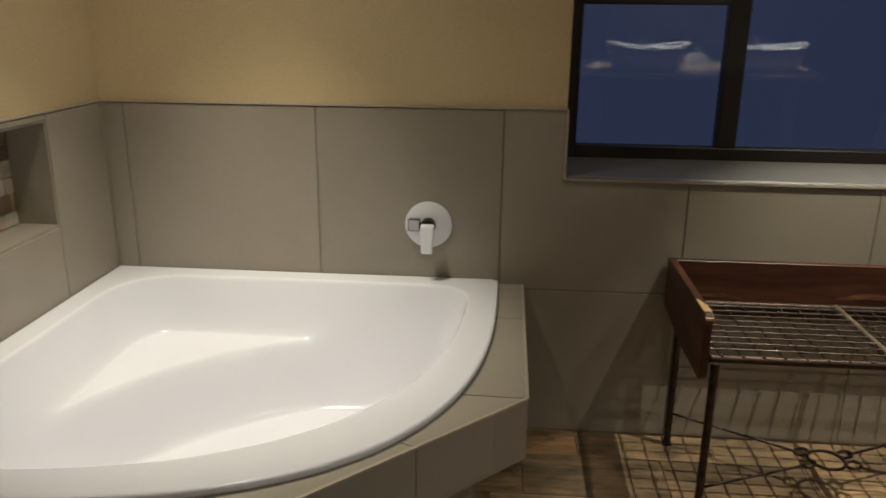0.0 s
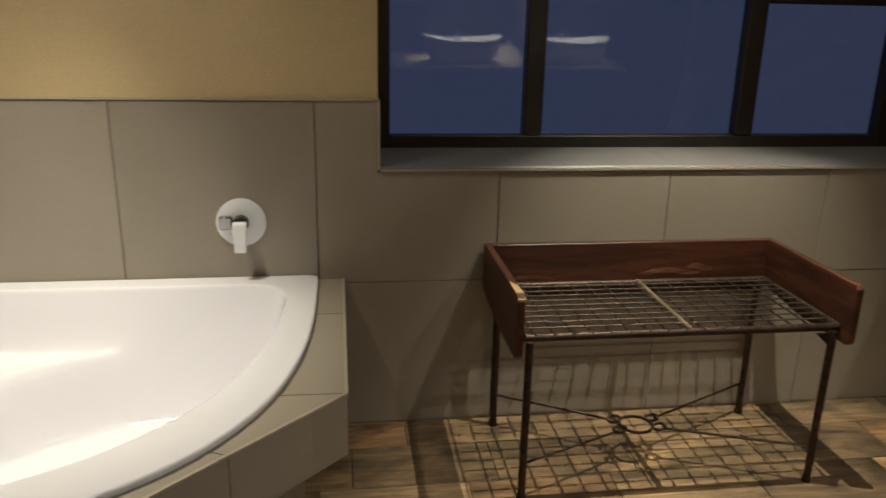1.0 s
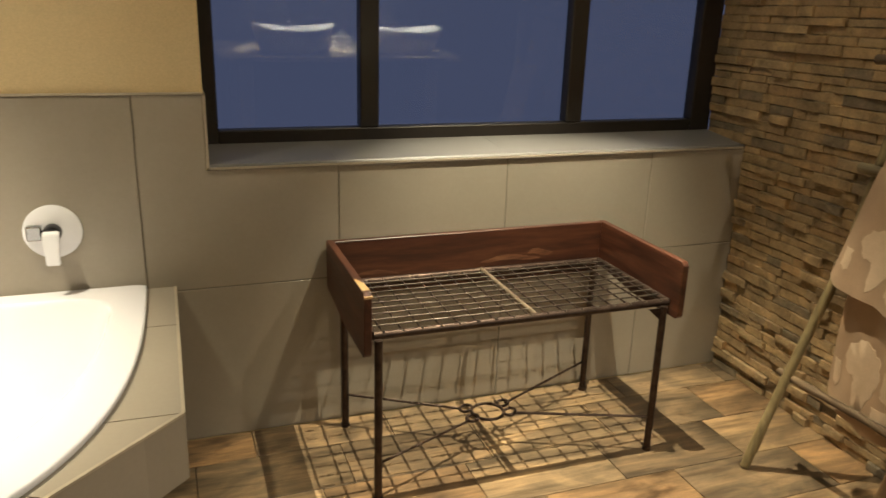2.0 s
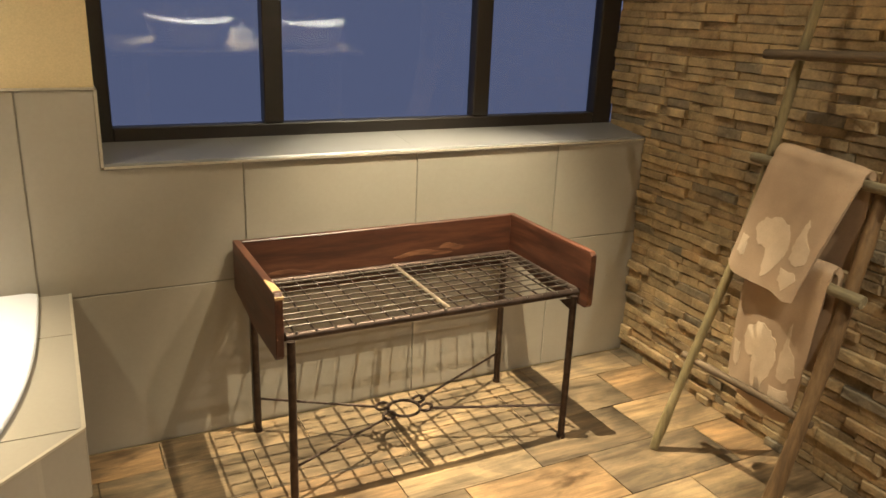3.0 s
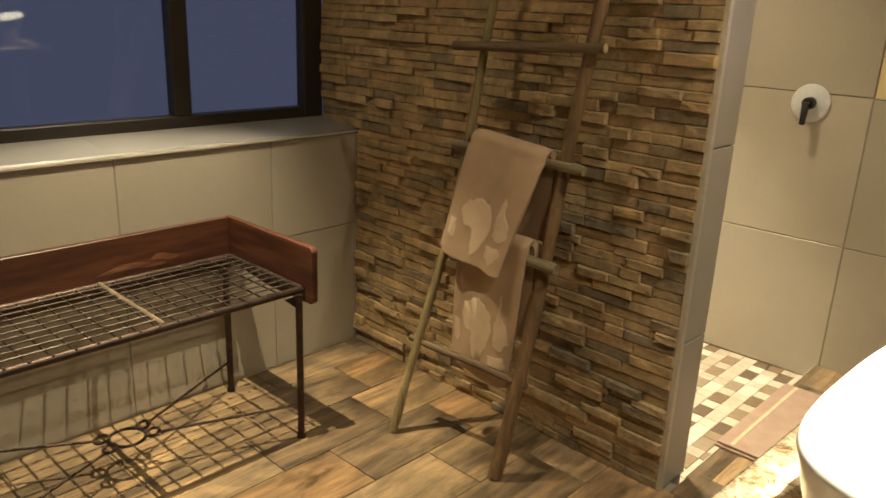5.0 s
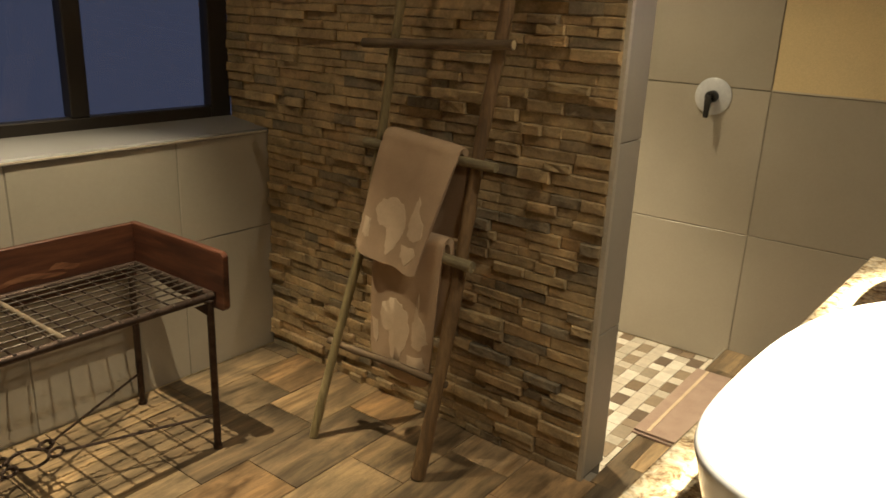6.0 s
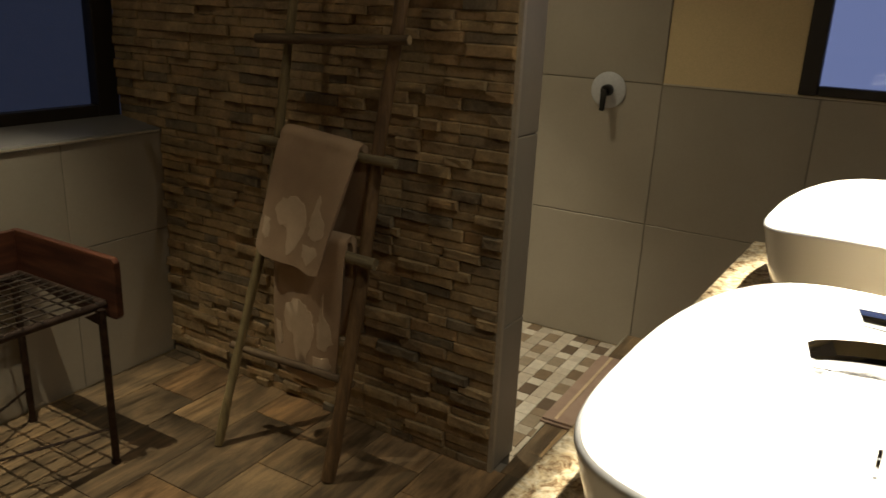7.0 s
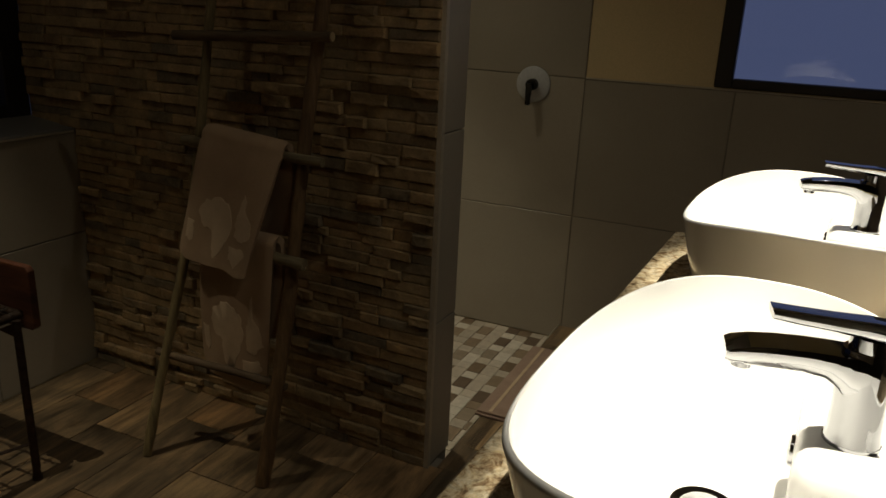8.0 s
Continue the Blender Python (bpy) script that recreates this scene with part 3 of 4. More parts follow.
def wall_mixer(name, label, plate_r, m, chrome_lever=False):
    """A round plate on a wall with a short body and a lever hanging down; built facing -y at the origin."""
    ob = empty(name, label, "tap")
    ob.matrix_basis = m
    face = pose(0, 0, 0, 90, 0, 0)
    part("plate", lathe([(0, 0), (plate_r - 0.004, 0), (plate_r, 0.002), (plate_r, 0.006), (plate_r - 0.004, 0.009), (0, 0.0095)], 56, face), WHITE_PLATE if not chrome_lever else GREY_PLATE, ob, smooth=True)
    part("body", lathe([(0.025, 0.009), (0.024, 0.040), (0.021, 0.046), (0, 0.047)], 32, face), CHROME_DARK_REFLECTION, ob, "chrome cartridge body with a dark reflection in its colour", smooth=True)
    bm = bmesh.new()
    w = 0.013 if chrome_lever else 0.0215
    path = [(-0.040, 0.012), (-0.054, 0.006), (-0.060, -0.018), (-0.064, -0.052), (-0.066, -0.082)]
    th = [0.018, 0.020, 0.017, 0.012, 0.009]
    rings = []
    for (y, z), h in zip(path, th):
        rings.append([bm.verts.new((sx * w * (1 if z > -0.02 else 0.86), y + sy * h, z)) for sx, sy in ((-1, -0.5), (1, -0.5), (1, 0.5), (-1, 0.5))])
    for a, b in zip(rings, rings[1:]):
        for k in range(4):
            bm.faces.new((a[k], a[(k + 1) % 4], b[(k + 1) % 4], b[k]))
    bm.faces.new(rings[0][::-1])
    bm.faces.new(rings[-1])
    bmesh.ops.bevel(bm, geom=bm.edges[:], offset=0.003, segments=2, affect="EDGES")
    part("lever", bm, CHROME_DARK_REFLECTION if chrome_lever else WHITE_PLATE, ob, "chrome lever" if chrome_lever else "bright lever handle", smooth=True)
    if not chrome_lever:
        part("diverter", box(-0.065, -0.025, -0.034, -0.009, -0.018, 0.024, 0.004), STEEL, ob, "chrome square diverter", smooth=True)
    return ob


wall_mixer("bath_mixer", "round wall mixer with lever above the bath rim", 0.077, pose(0.271, WALL, 0.708))
wall_mixer("shower_mixer", "round pale wall mixer in the shower, dark reflection coloured into its chrome lever", 0.075, pose(RIGHT, 1.175, 1.045, 0, 0, -90), True)

# ---- bench ----


def corner_plate(x, y, z, dx):
    """A thin triangle in the plane of the front, its right angle at x, z."""
    bm = prism([(0, 0), (dx * 0.055, 0), (0, 0.05)], -0.002, 0.002)
    bm.transform(Matrix.Translation((x, y, z)) @ pose(0, 0, 0, -90, 0, 0))
    return bm


def luggage_bench():
    ob = empty("luggage_bench", "mahogany boards round a wire-grid iron bench against the wall", "bench", (1.56, 2.2, FLOOR))
    base = ob.matrix_basis.inverted()

    def add(name, bm, mat, label="", smooth=False):
        o = part(name, bm, mat, ob, label, smooth)
        o.matrix_parent_inverse = base
        return o

    bx0, bx1, by0, by1 = 1.047, 2.063, 1.945, 2.442
    bz0, bz1 = 0.437, 0.625
    rail = 0.485

    def side(x0, x1):
        bm = bmesh.new()
        prof = [(by1, bz0 + 0.03), (by1, bz1), (by0 + 0.012, bz1), (by0, bz1 - 0.012), (by0, bz0 + 0.012), (by0 + 0.012, bz0), (by1 - 0.25, bz0)]
        a = [bm.verts.new((x0, y, z)) for y, z in prof]
        b = [bm.verts.new((x1, y, z)) for y, z in prof]
        bm.faces.new(a)
        bm.faces.new(b[::-1])
        for i in range(len(prof)):
            bm.faces.new((a[i], b[i], b[(i + 1) % len(prof)], a[(i + 1) % len(prof)]))
        bmesh.ops.bevel(bm, geom=bm.edges[:], offset=0.002, segments=1, affect="EDGES")
        return bm

    left = add("side_board", side(bx0, bx0 + 0.022), BOARD_SIDE)
    chip = bmesh.new()
    ys = [by0 - 0.0005, by0 + 0.03, by0 + 0.075, by0 + 0.115]
    ws = [0.0235, 0.022, 0.019, 0.006]
    tops, lows = [], []
    for y, w in zip(ys, ws):
        z = bz1 + 0.0012 if y > by0 + 0.012 else bz1 - 0.010
        tops.append((chip.verts.new((bx0 + 0.0005, y, z)), chip.verts.new((bx0 + w, y, z))))
        lows.append((chip.verts.new((bx0 + 0.0005, y, z - 0.006)), chip.verts.new((bx0 + w, y, z - 0.006))))
    for i in range(3):
        chip.faces.new((tops[i][0], tops[i][1], tops[i + 1][1], tops[i + 1][0]))
        chip.faces.new((lows[i][1], tops[i][1], tops[i + 1][1], lows[i + 1][1]))
        chip.faces.new((lows[i][0], lows[i + 1][0], tops[i + 1][0], tops[i][0]))
    chip.faces.new((lows[0][0], lows[0][1], tops[0][1], tops[0][0]))
    part("worn_patch", chip, BARE, left, "bare pale wood where the finish has chipped")
    add("side_board", side(bx1 - 0.022, bx1), BOARD_SIDE)
    add("back_board", box(bx0 + 0.0225, bx1 - 0.0225, by1 - 0.022, by1, 0.440, bz1 - 0.001, 0.002), BOARD)
    # knots and streaks of paler wood low on the back board
    for kx, kz, half, tall, seed in ((1.185, 0.503, 0.105, 0.008, 1), (1.69, 0.515, 0.115, 0.011, 2), (1.80, 0.530, 0.05, 0.013, 3)):
        kr = random.Random(seed)
        kb = bmesh.new()
        top, low = [], []
        for q in range(17):
            f = q / 8 - 1
            swell = tall * (1 - abs(f) ** 2.2) ** 0.7
            drift = 0.006 * math.sin(3 * f + seed) + kr.uniform(-0.0012, 0.0012)
            top.append(kb.verts.new((kx + half * f, by1 - 0.0226, kz + drift + swell)))
            low.append(kb.verts.new((kx + half * f, by1 - 0.0226, kz + drift - swell * 0.7)))
        for q in range(16):
            kb.faces.new((top[q], top[q + 1], low[q + 1], low[q]))
        grown = bmesh.ops.extrude_face_region(kb, geom=kb.faces[:])["geom"]
        for v in grown:
            if isinstance(v, bmesh.types.BMVert):
                v.co.y += 0.002
        add("wood_knot", kb, KNOT, "paler streak of knotty grain")
    fx0, fx1, fy0, fy1 = 1.083, 2.028, 1.985, 2.405
    for p, q in (((fx0, fy0), (fx1, fy0)), ((fx0, fy1), (fx1, fy1)), ((fx0, fy0), (fx0, fy1)), ((fx1, fy0), (fx1, fy1))):
        add("frame_rail", tube([(*p, rail), (*q, rail)], 0.0125, 10), IRON, smooth=True)
    add("centre_bar", tube([(1.572, fy0, rail + 0.006), (1.572, fy1, rail + 0.006)], 0.0085, 10), PALE_BAR, "pale worn centre bar", True)
    for i in range(1, 10):
        y = fy0 + (fy1 - fy0) * i / 10
        add("long_wire", tube([(fx0, y, rail + 0.010), (fx1, y, rail + 0.010)], 0.0030, 8), WIRE, smooth=True)
    count = 17
    for i in range(count):
        x = fx0 + (fx1 - fx0) * (i + 0.5) / count
        add("cross_wire", tube([(x, fy0 - 0.004, rail + 0.0045), (x, fy1 + 0.004, rail + 0.0055)], 0.0030, 8), IRON, smooth=True)
        add("weld", lathe([(0, 0.005), (0.004, 0.004), (0.006, 0.0), (0.004, -0.004), (0, -0.005)], 8, Matrix.Translation((x, fy0 - 0.004, rail + 0.010))), WIRE, "bright weld bead")
    for x in (1.092, 2.003):
        for y in (1.965, 2.392):
            leg = add("leg", tube([(x, y, FLOOR + 0.004), (x, y, rail - 0.005)], 0.0115, 12), IRON, smooth=True)
            part("foot", tube([(x, y, FLOOR), (x, y, FLOOR + 0.012)], 0.0145, 12), IRON, leg, smooth=True)
    for x, dx in ((2.003, -1),):
        add("gusset", corner_plate(x, 1.965, rail - 0.010, dx), IRON, "small triangular corner plate")
    # stretcher rods that meet in a ring
    cx, cy, cz = 1.515, 2.165, 0.085

    def rod(p, q, r=0.0043):
        """A bar with a stretch of twist along its middle."""
        p, q = Vector(p), Vector(q)
        n = 60
        return tube([p.lerp(q, i / n) for i in range(n + 1)], [r * (1 + (0.16 * math.sin(i * 1.9) if 12 < i < 40 else 0)) for i in range(n + 1)], 7)

    def ring(x, y, r, z=cz, tilt=0.0):
        pts = [(x + r * math.cos(TAU * k / 28), y + r * math.sin(TAU * k / 28), z + tilt * math.cos(TAU * k / 28)) for k in range(29)]
        return tube(pts, 0.005, 8)

    add("centre_ring", ring(cx, cy, 0.052), IRON, "iron centre ring", True)
    for x, y in ((1.092, 1.965), (2.003, 1.965), (1.092, 2.392), (2.003, 2.392)):
        d = (Vector((x, y)) - Vector((cx, cy))).normalized()
        end = Vector((cx, cy)) + d * 0.086
        add("stretcher_rod", rod((x, y, cz + 0.01), (end.x, end.y, cz)), IRON, smooth=True)
        s = Vector((cx, cy)) + d * 0.072
        add("scroll", ring(s.x, s.y, 0.019, cz + 0.004, 0.004), IRON, "small iron scroll", True)
    return ob


luggage_bench()

# ---- ladder and towels ----


def gnarled(points, r0, r1, seed, sides=10, wobble=0.008, steps=30):
    rng = random.Random(seed)
    pts = [Vector(p) for p in points]
    seg = []
    for i in range(steps + 1):
        f = i / steps * (len(pts) - 1)
        k = min(int(f), len(pts) - 2)
        seg.append(pts[k].lerp(pts[k + 1], f - k))
    ph = [rng.uniform(0, TAU) for _ in range(4)]
    out, rad = [], []
    for i, p in enumerate(seg):
        f = i / steps
        out.append(p + Vector((0, math.sin(f * 9 + ph[0]), 0)) * wobble + Vector((math.sin(f * 7 + ph[1]), 0, 0)) * wobble * 0.7)
        knot = 1.0 + (0.14 if rng.random() < 0.16 else 0.0) + rng.uniform(-0.04, 0.04)
        rad.append((r0 + (r1 - r0) * f) * knot)
    return tube(out, rad, sides)


def branch_ladder():
    ob = empty("towel_ladder", "rustic branch ladder leaning on the stone wall", "ladder", (2.27, 1.57, FLOOR))
    base = ob.matrix_basis.inverted()

    def add(name, bm, mat, label="", smooth=True):
        o = part(name, bm, mat, ob, label, smooth)
        o.matrix_parent_inverse = base
        return o

    add("rail", gnarled([(2.245, 1.772, FLOOR + 0.004), (2.395, 1.712, 0.62), (2.468, 1.70, 1.0), (2.535, 1.68, 1.39), (2.565, 1.665, 1.78)], 0.0145, 0.0135, 3), BRANCH_GREY, "greenish grey branch rail")
    add("rail", gnarled([(2.297, 1.378, FLOOR + 0.004), (2.415, 1.345, 0.6), (2.485, 1.335, 1.0), (2.545, 1.32, 1.39), (2.565, 1.31, 1.78)], 0.021, 0.017, 5), BRANCH_BROWN, "brown branch rail")
    for i, (a, b, r, mat) in enumerate((((2.325, 1.785, 0.300), (2.365, 1.335, 0.280), 0.012, RUNG_BROWN), ((2.385, 1.70, 0.675), (2.395, 1.285, 0.655), 0.0165, RUNG_GREY),
                                        ((2.440, 1.735, 0.945), (2.455, 1.265, 0.935), 0.0145, RUNG_GREY), ((2.480, 1.785, 1.238), (2.505, 1.265, 1.262), 0.0145, RUNG_BROWN),
                                        ((2.545, 1.76, 1.56), (2.555, 1.26, 1.57), 0.0145, RUNG_BROWN))):
        add("rung", gnarled([a, b], r, r * 0.95, 11 + i, wobble=0.004, steps=14), mat)
        end = Vector(b) + (Vector(b) - Vector(a)).normalized() * 0.0005
        add("rung_end", lathe([(0, 0.0016), (r * 0.8, 0.001), (r * 0.92, 0)], 10, Matrix.Translation(end) @ pose(0, 0, 0, 90, 0, 0)), CUT_END, "pale sawn end", False)
    return ob


branch_ladder()


def draped_towel(name, label, x, rung_z, y_top, y_low, z_low, back_z, seed, r=0.022, out=0.012, thick=0.02, corner=(0.02, 0.012)):
    """A towel folded lengthwise and hung over a rung; rung_z, the y ranges and the hem run from one edge to the other."""
    rng = random.Random(seed)
    ob = empty(name, label, "towel", (x, sum(y_top) / 2, sum(rung_z) / 2), "towels on the ladder")
    base = ob.matrix_basis.inverted()
    nu, nd = 26, 28
    path = []      # offset from the rung in x, rise over the rung, share of the way down the front (below 0: down the back)
    for i in range(9):
        path.append((r + 0.002, 0.0, i / 8 - 1))
    for i in range(1, 12):
        a = math.pi * i / 12
        path.append((r * math.cos(a), r * math.sin(a), 0.0))
    for i in range(nd + 1):
        path.append((-r, 0.0, i / nd))
    bm = bmesh.new()
    grid = []
    for dx, rise, f in path:
        row = []
        ff = max(0.0, f)
        for k in range(nu + 1):
            s = k / nu
            top = rung_z[0] + (rung_z[1] - rung_z[0]) * s
            y = (y_top[0] + (y_top[1] - y_top[0]) * s) * (1 - ff) + (y_low[0] + (y_low[1] - y_low[0]) * s) * ff
            low = z_low[0] + (z_low[1] - z_low[0]) * s + corner[0] * max(0.0, 1 - s / 0.16) ** 2 + corner[1] * max(0.0, (s - 0.84) / 0.16) ** 2 + 0.003 * math.sin(s * 9 + seed)
            if f > 0:
                z = top - (top - low) * ff
            elif f < 0:
                z = top + (top - back_z) * f
            else:
                z = top + rise
            fall = 0.006 * math.sin(s * 6.0 + seed) * ff + 0.0025 * math.sin(s * 15 + ff * 5 + seed)
            edge = 0.008 * (max(0.0, 1 - s / 0.12) ** 2 + max(0.0, (s - 0.88) / 0.12) ** 2)    # the folded edges roll back
            row.append(bm.verts.new((x + dx - (fall - edge) * (1 if dx < 0 else 0) - out * ff ** 0.8, y, z - edge * 0.6 * (f == 0))))
        grid.append(row)
    for a, b in zip(grid, grid[1:]):
        for k in range(nu):
            bm.faces.new((a[k], a[k + 1], b[k + 1], b[k]))
    me_co = {(i, k): grid[i][k].co.copy() for i in range(len(grid)) for k in range(nu + 1)}
    bmesh.ops.recalc_face_normals(bm, faces=bm.faces)
    bmesh.ops.solidify(bm, geom=bm.faces[:], thickness=thick)
    cloth = part("cloth", bm, TOWEL, ob, smooth=True)
    soft = cloth.modifiers.new("soft_hem", "BEVEL")
    soft.width, soft.segments = thick * 0.42, 4
    cloth.matrix_parent_inverse = base

    # pale woven emblem, kept as plain patches
    first = len(path) - nd - 1

    def on_front(s, f):
        i, k = first + f * nd, s * nu
        i0, k0 = min(int(i), len(path) - 2), min(int(k), nu - 1)
        a, b = i - i0, k - k0
        p = (me_co[i0, k0] * (1 - a) + me_co[i0 + 1, k0] * a) * (1 - b) + (me_co[i0, k0 + 1] * (1 - a) + me_co[i0 + 1, k0 + 1] * a) * b
        return p

    def patch(outline, name="emblem_patch"):
        pb = bmesh.new()
        top, low = [], []
        cs, cf = sum(o[0] for o in outline) / len(outline), sum(o[1] for o in outline) / len(outline)
        fine = []
        for (s0, f0), (s1, f1) in zip(outline, outline[1:] + outline[:1]):
            for q in (0.0, 0.25, 0.5, 0.75):
                fine.append((s0 + (s1 - s0) * q + rng.uniform(-0.014, 0.014), f0 + (f1 - f0) * q + rng.uniform(-0.014, 0.014)))
        rings = []
        for k, lift in ((1.0, -0.004), (0.95, 0.0012), (0.45, 0.0022)):
            rings.append([pb.verts.new(on_front(cs + (s - cs) * k, cf + (f - cf) * k) + Vector((-lift, 0, 0))) for s, f in fine])
        mid = pb.verts.new(on_front(cs, cf) + Vector((-0.0025, 0, 0)))
        for a, b in zip(rings, rings[1:]):
            for k in range(len(fine)):
                pb.faces.new((a[k], a[(k + 1) % len(fine)], b[(k + 1) % len(fine)], b[k]))
        for k in range(len(fine)):
            pb.faces.new((rings[-1][k], rings[-1][(k + 1) % len(fine)], mid))
        o = part(name, pb, TOWEL_MARK, ob, "pale woven emblem patch", True)
        o.matrix_parent_inverse = base

    patch([(0.22, 0.48), (0.38, 0.42), (0.55, 0.45), (0.64, 0.53), (0.68, 0.63), (0.63, 0.76), (0.56, 0.88), (0.47, 0.94), (0.41, 0.83), (0.37, 0.70), (0.24, 0.68), (0.17, 0.58)])
    patch([(0.70, 0.60), (0.73, 0.46), (0.75, 0.34), (0.80, 0.48), (0.90, 0.56), (0.95, 0.68), (0.84, 0.74), (0.73, 0.72)])
    patch([(0.68, 0.79), (0.90, 0.77), (0.94, 0.84), (0.82, 0.94), (0.70, 0.90)])
    patch([(0.05, 0.68), (0.15, 0.66), (0.18, 0.80), (0.13, 0.85), (0.06, 0.82)])
    return ob


draped_towel("folded_towel", "beige terry towel with pale woven emblem over the ladder rung", 2.447, (0.970, 0.945), (1.650, 1.372), (1.672, 1.440), (0.630, 0.602), 0.70, 2, r=0.036, out=0.085, corner=(0.024, 0.006))
draped_towel("folded_towel", "beige terry towel with pale emblem hanging on the lower rung", 2.400, (0.690, 0.694), (1.645, 1.375), (1.655, 1.420), (0.262, 0.222), 0.40, 5, r=0.030, out=0.004, corner=(0.055, 0.012))

# ---- vanity ----
CT = 0.885
counter_top = thing("granite_counter", prism([(0.93, SOUTH + 0.02), (2.505, SOUTH + 0.02), (2.505, 0.332), (0.93, 0.398)], CT - 0.03, CT, 0.004), GRANITE, "gold and brown speckled granite vanity counter", "counter")
for x in (1.05, 2.30):
    thing("counter_pier", box(x, x + 0.09, SOUTH + 0.02, 0.22, FLOOR, CT - 0.03, 0.002), TILE, "taupe tiled pier carrying the granite counter", "pier", group="counter piers")


def vessel_basin(label):
    """A boat-shaped vessel basin with a rim that rises to its ends; origin at its base."""
    ob = empty("vessel_basin", label, "basin", group="vessel basins")
    n, hx, hy = 96, 0.268, 0.193

    def plan(a, k):
        c, s = math.cos(a), math.sin(a)
        e = 2 / (2.75 if s >= 0 else 2.15)    # the back is rounder than the front
        return hx * k * math.copysign(abs(c) ** e, c), hy * k * math.copysign(abs(s) ** e, s)

    def rim(a):
        return 0.150 + 0.034 * math.cos(a) ** 2

    bm = bmesh.new()
    rings = []

    def ring(k, zf):
        out = []
        for i in range(n):
            a = TAU * i / n
            x, y = plan(a, k)
            out.append(bm.verts.new((x, y, zf(a))))
        rings.append(out)

    ring(0.55, lambda a: 0.0)
    ring(0.70, lambda a: 0.002)
    ring(0.77, lambda a: 0.014)
    for f in (0.25, 0.5, 0.75, 0.92):
        ring(0.80 + 0.20 * f ** 0.75, lambda a, f=f: 0.014 + (rim(a) - 0.014) * f)
    ring(0.9945, lambda a: rim(a) - 0.0075)
    ring(0.9980, lambda a: rim(a) - 0.0045)
    ring(0.9970, lambda a: rim(a) - 0.0022)
    ring(0.9920, lambda a: rim(a) - 0.0006)
    ring(0.985, lambda a: rim(a))
    ring(0.974, lambda a: rim(a) - 0.0010)
    for f in (0.08, 0.25, 0.5, 0.75, 0.9, 1.0):
        ring(0.965 - 0.50 * f ** 1.6, lambda a, f=f: rim(a) - 0.004 - (rim(a) - 0.045) * math.sin(f * math.pi / 2) ** 0.9)
    ring(0.25, lambda a: 0.037)
    ring(0.09, lambda a: 0.033)
    for a, b in zip(rings, rings[1:]):
        for k in range(n):
            bm.faces.new((a[k], a[(k + 1) % n], b[(k + 1) % n], b[k]))
    bm.faces.new(rings[0][::-1])
    bm.faces.new(rings[-1])
    part("bowl", bm, CERAMIC, ob, smooth=True)
    part("tap_deck", box(-0.085, 0.085, -0.170, -0.037, 0.095, 0.149, 0.016, 3), CERAMIC, ob, smooth=True)
    part("waste", lathe([(0.0, 0.0445), (0.020, 0.0445), (0.023, 0.042), (0.031, 0.043), (0.034, 0.038), (0.034, 0.030)], 32, Matrix.Translation((-0.01, 0.026, 0))), CHROME, ob, "chrome waste", True)
    part("overflow", lathe([(0.0, 0.004), (0.010, 0.004), (0.014, 0.002), (0.015, -0.002)], 20, pose(0.004, -0.036, 0.116, 90, 0, 180)), CHROME, ob, "chrome overflow ring", True)
    return ob


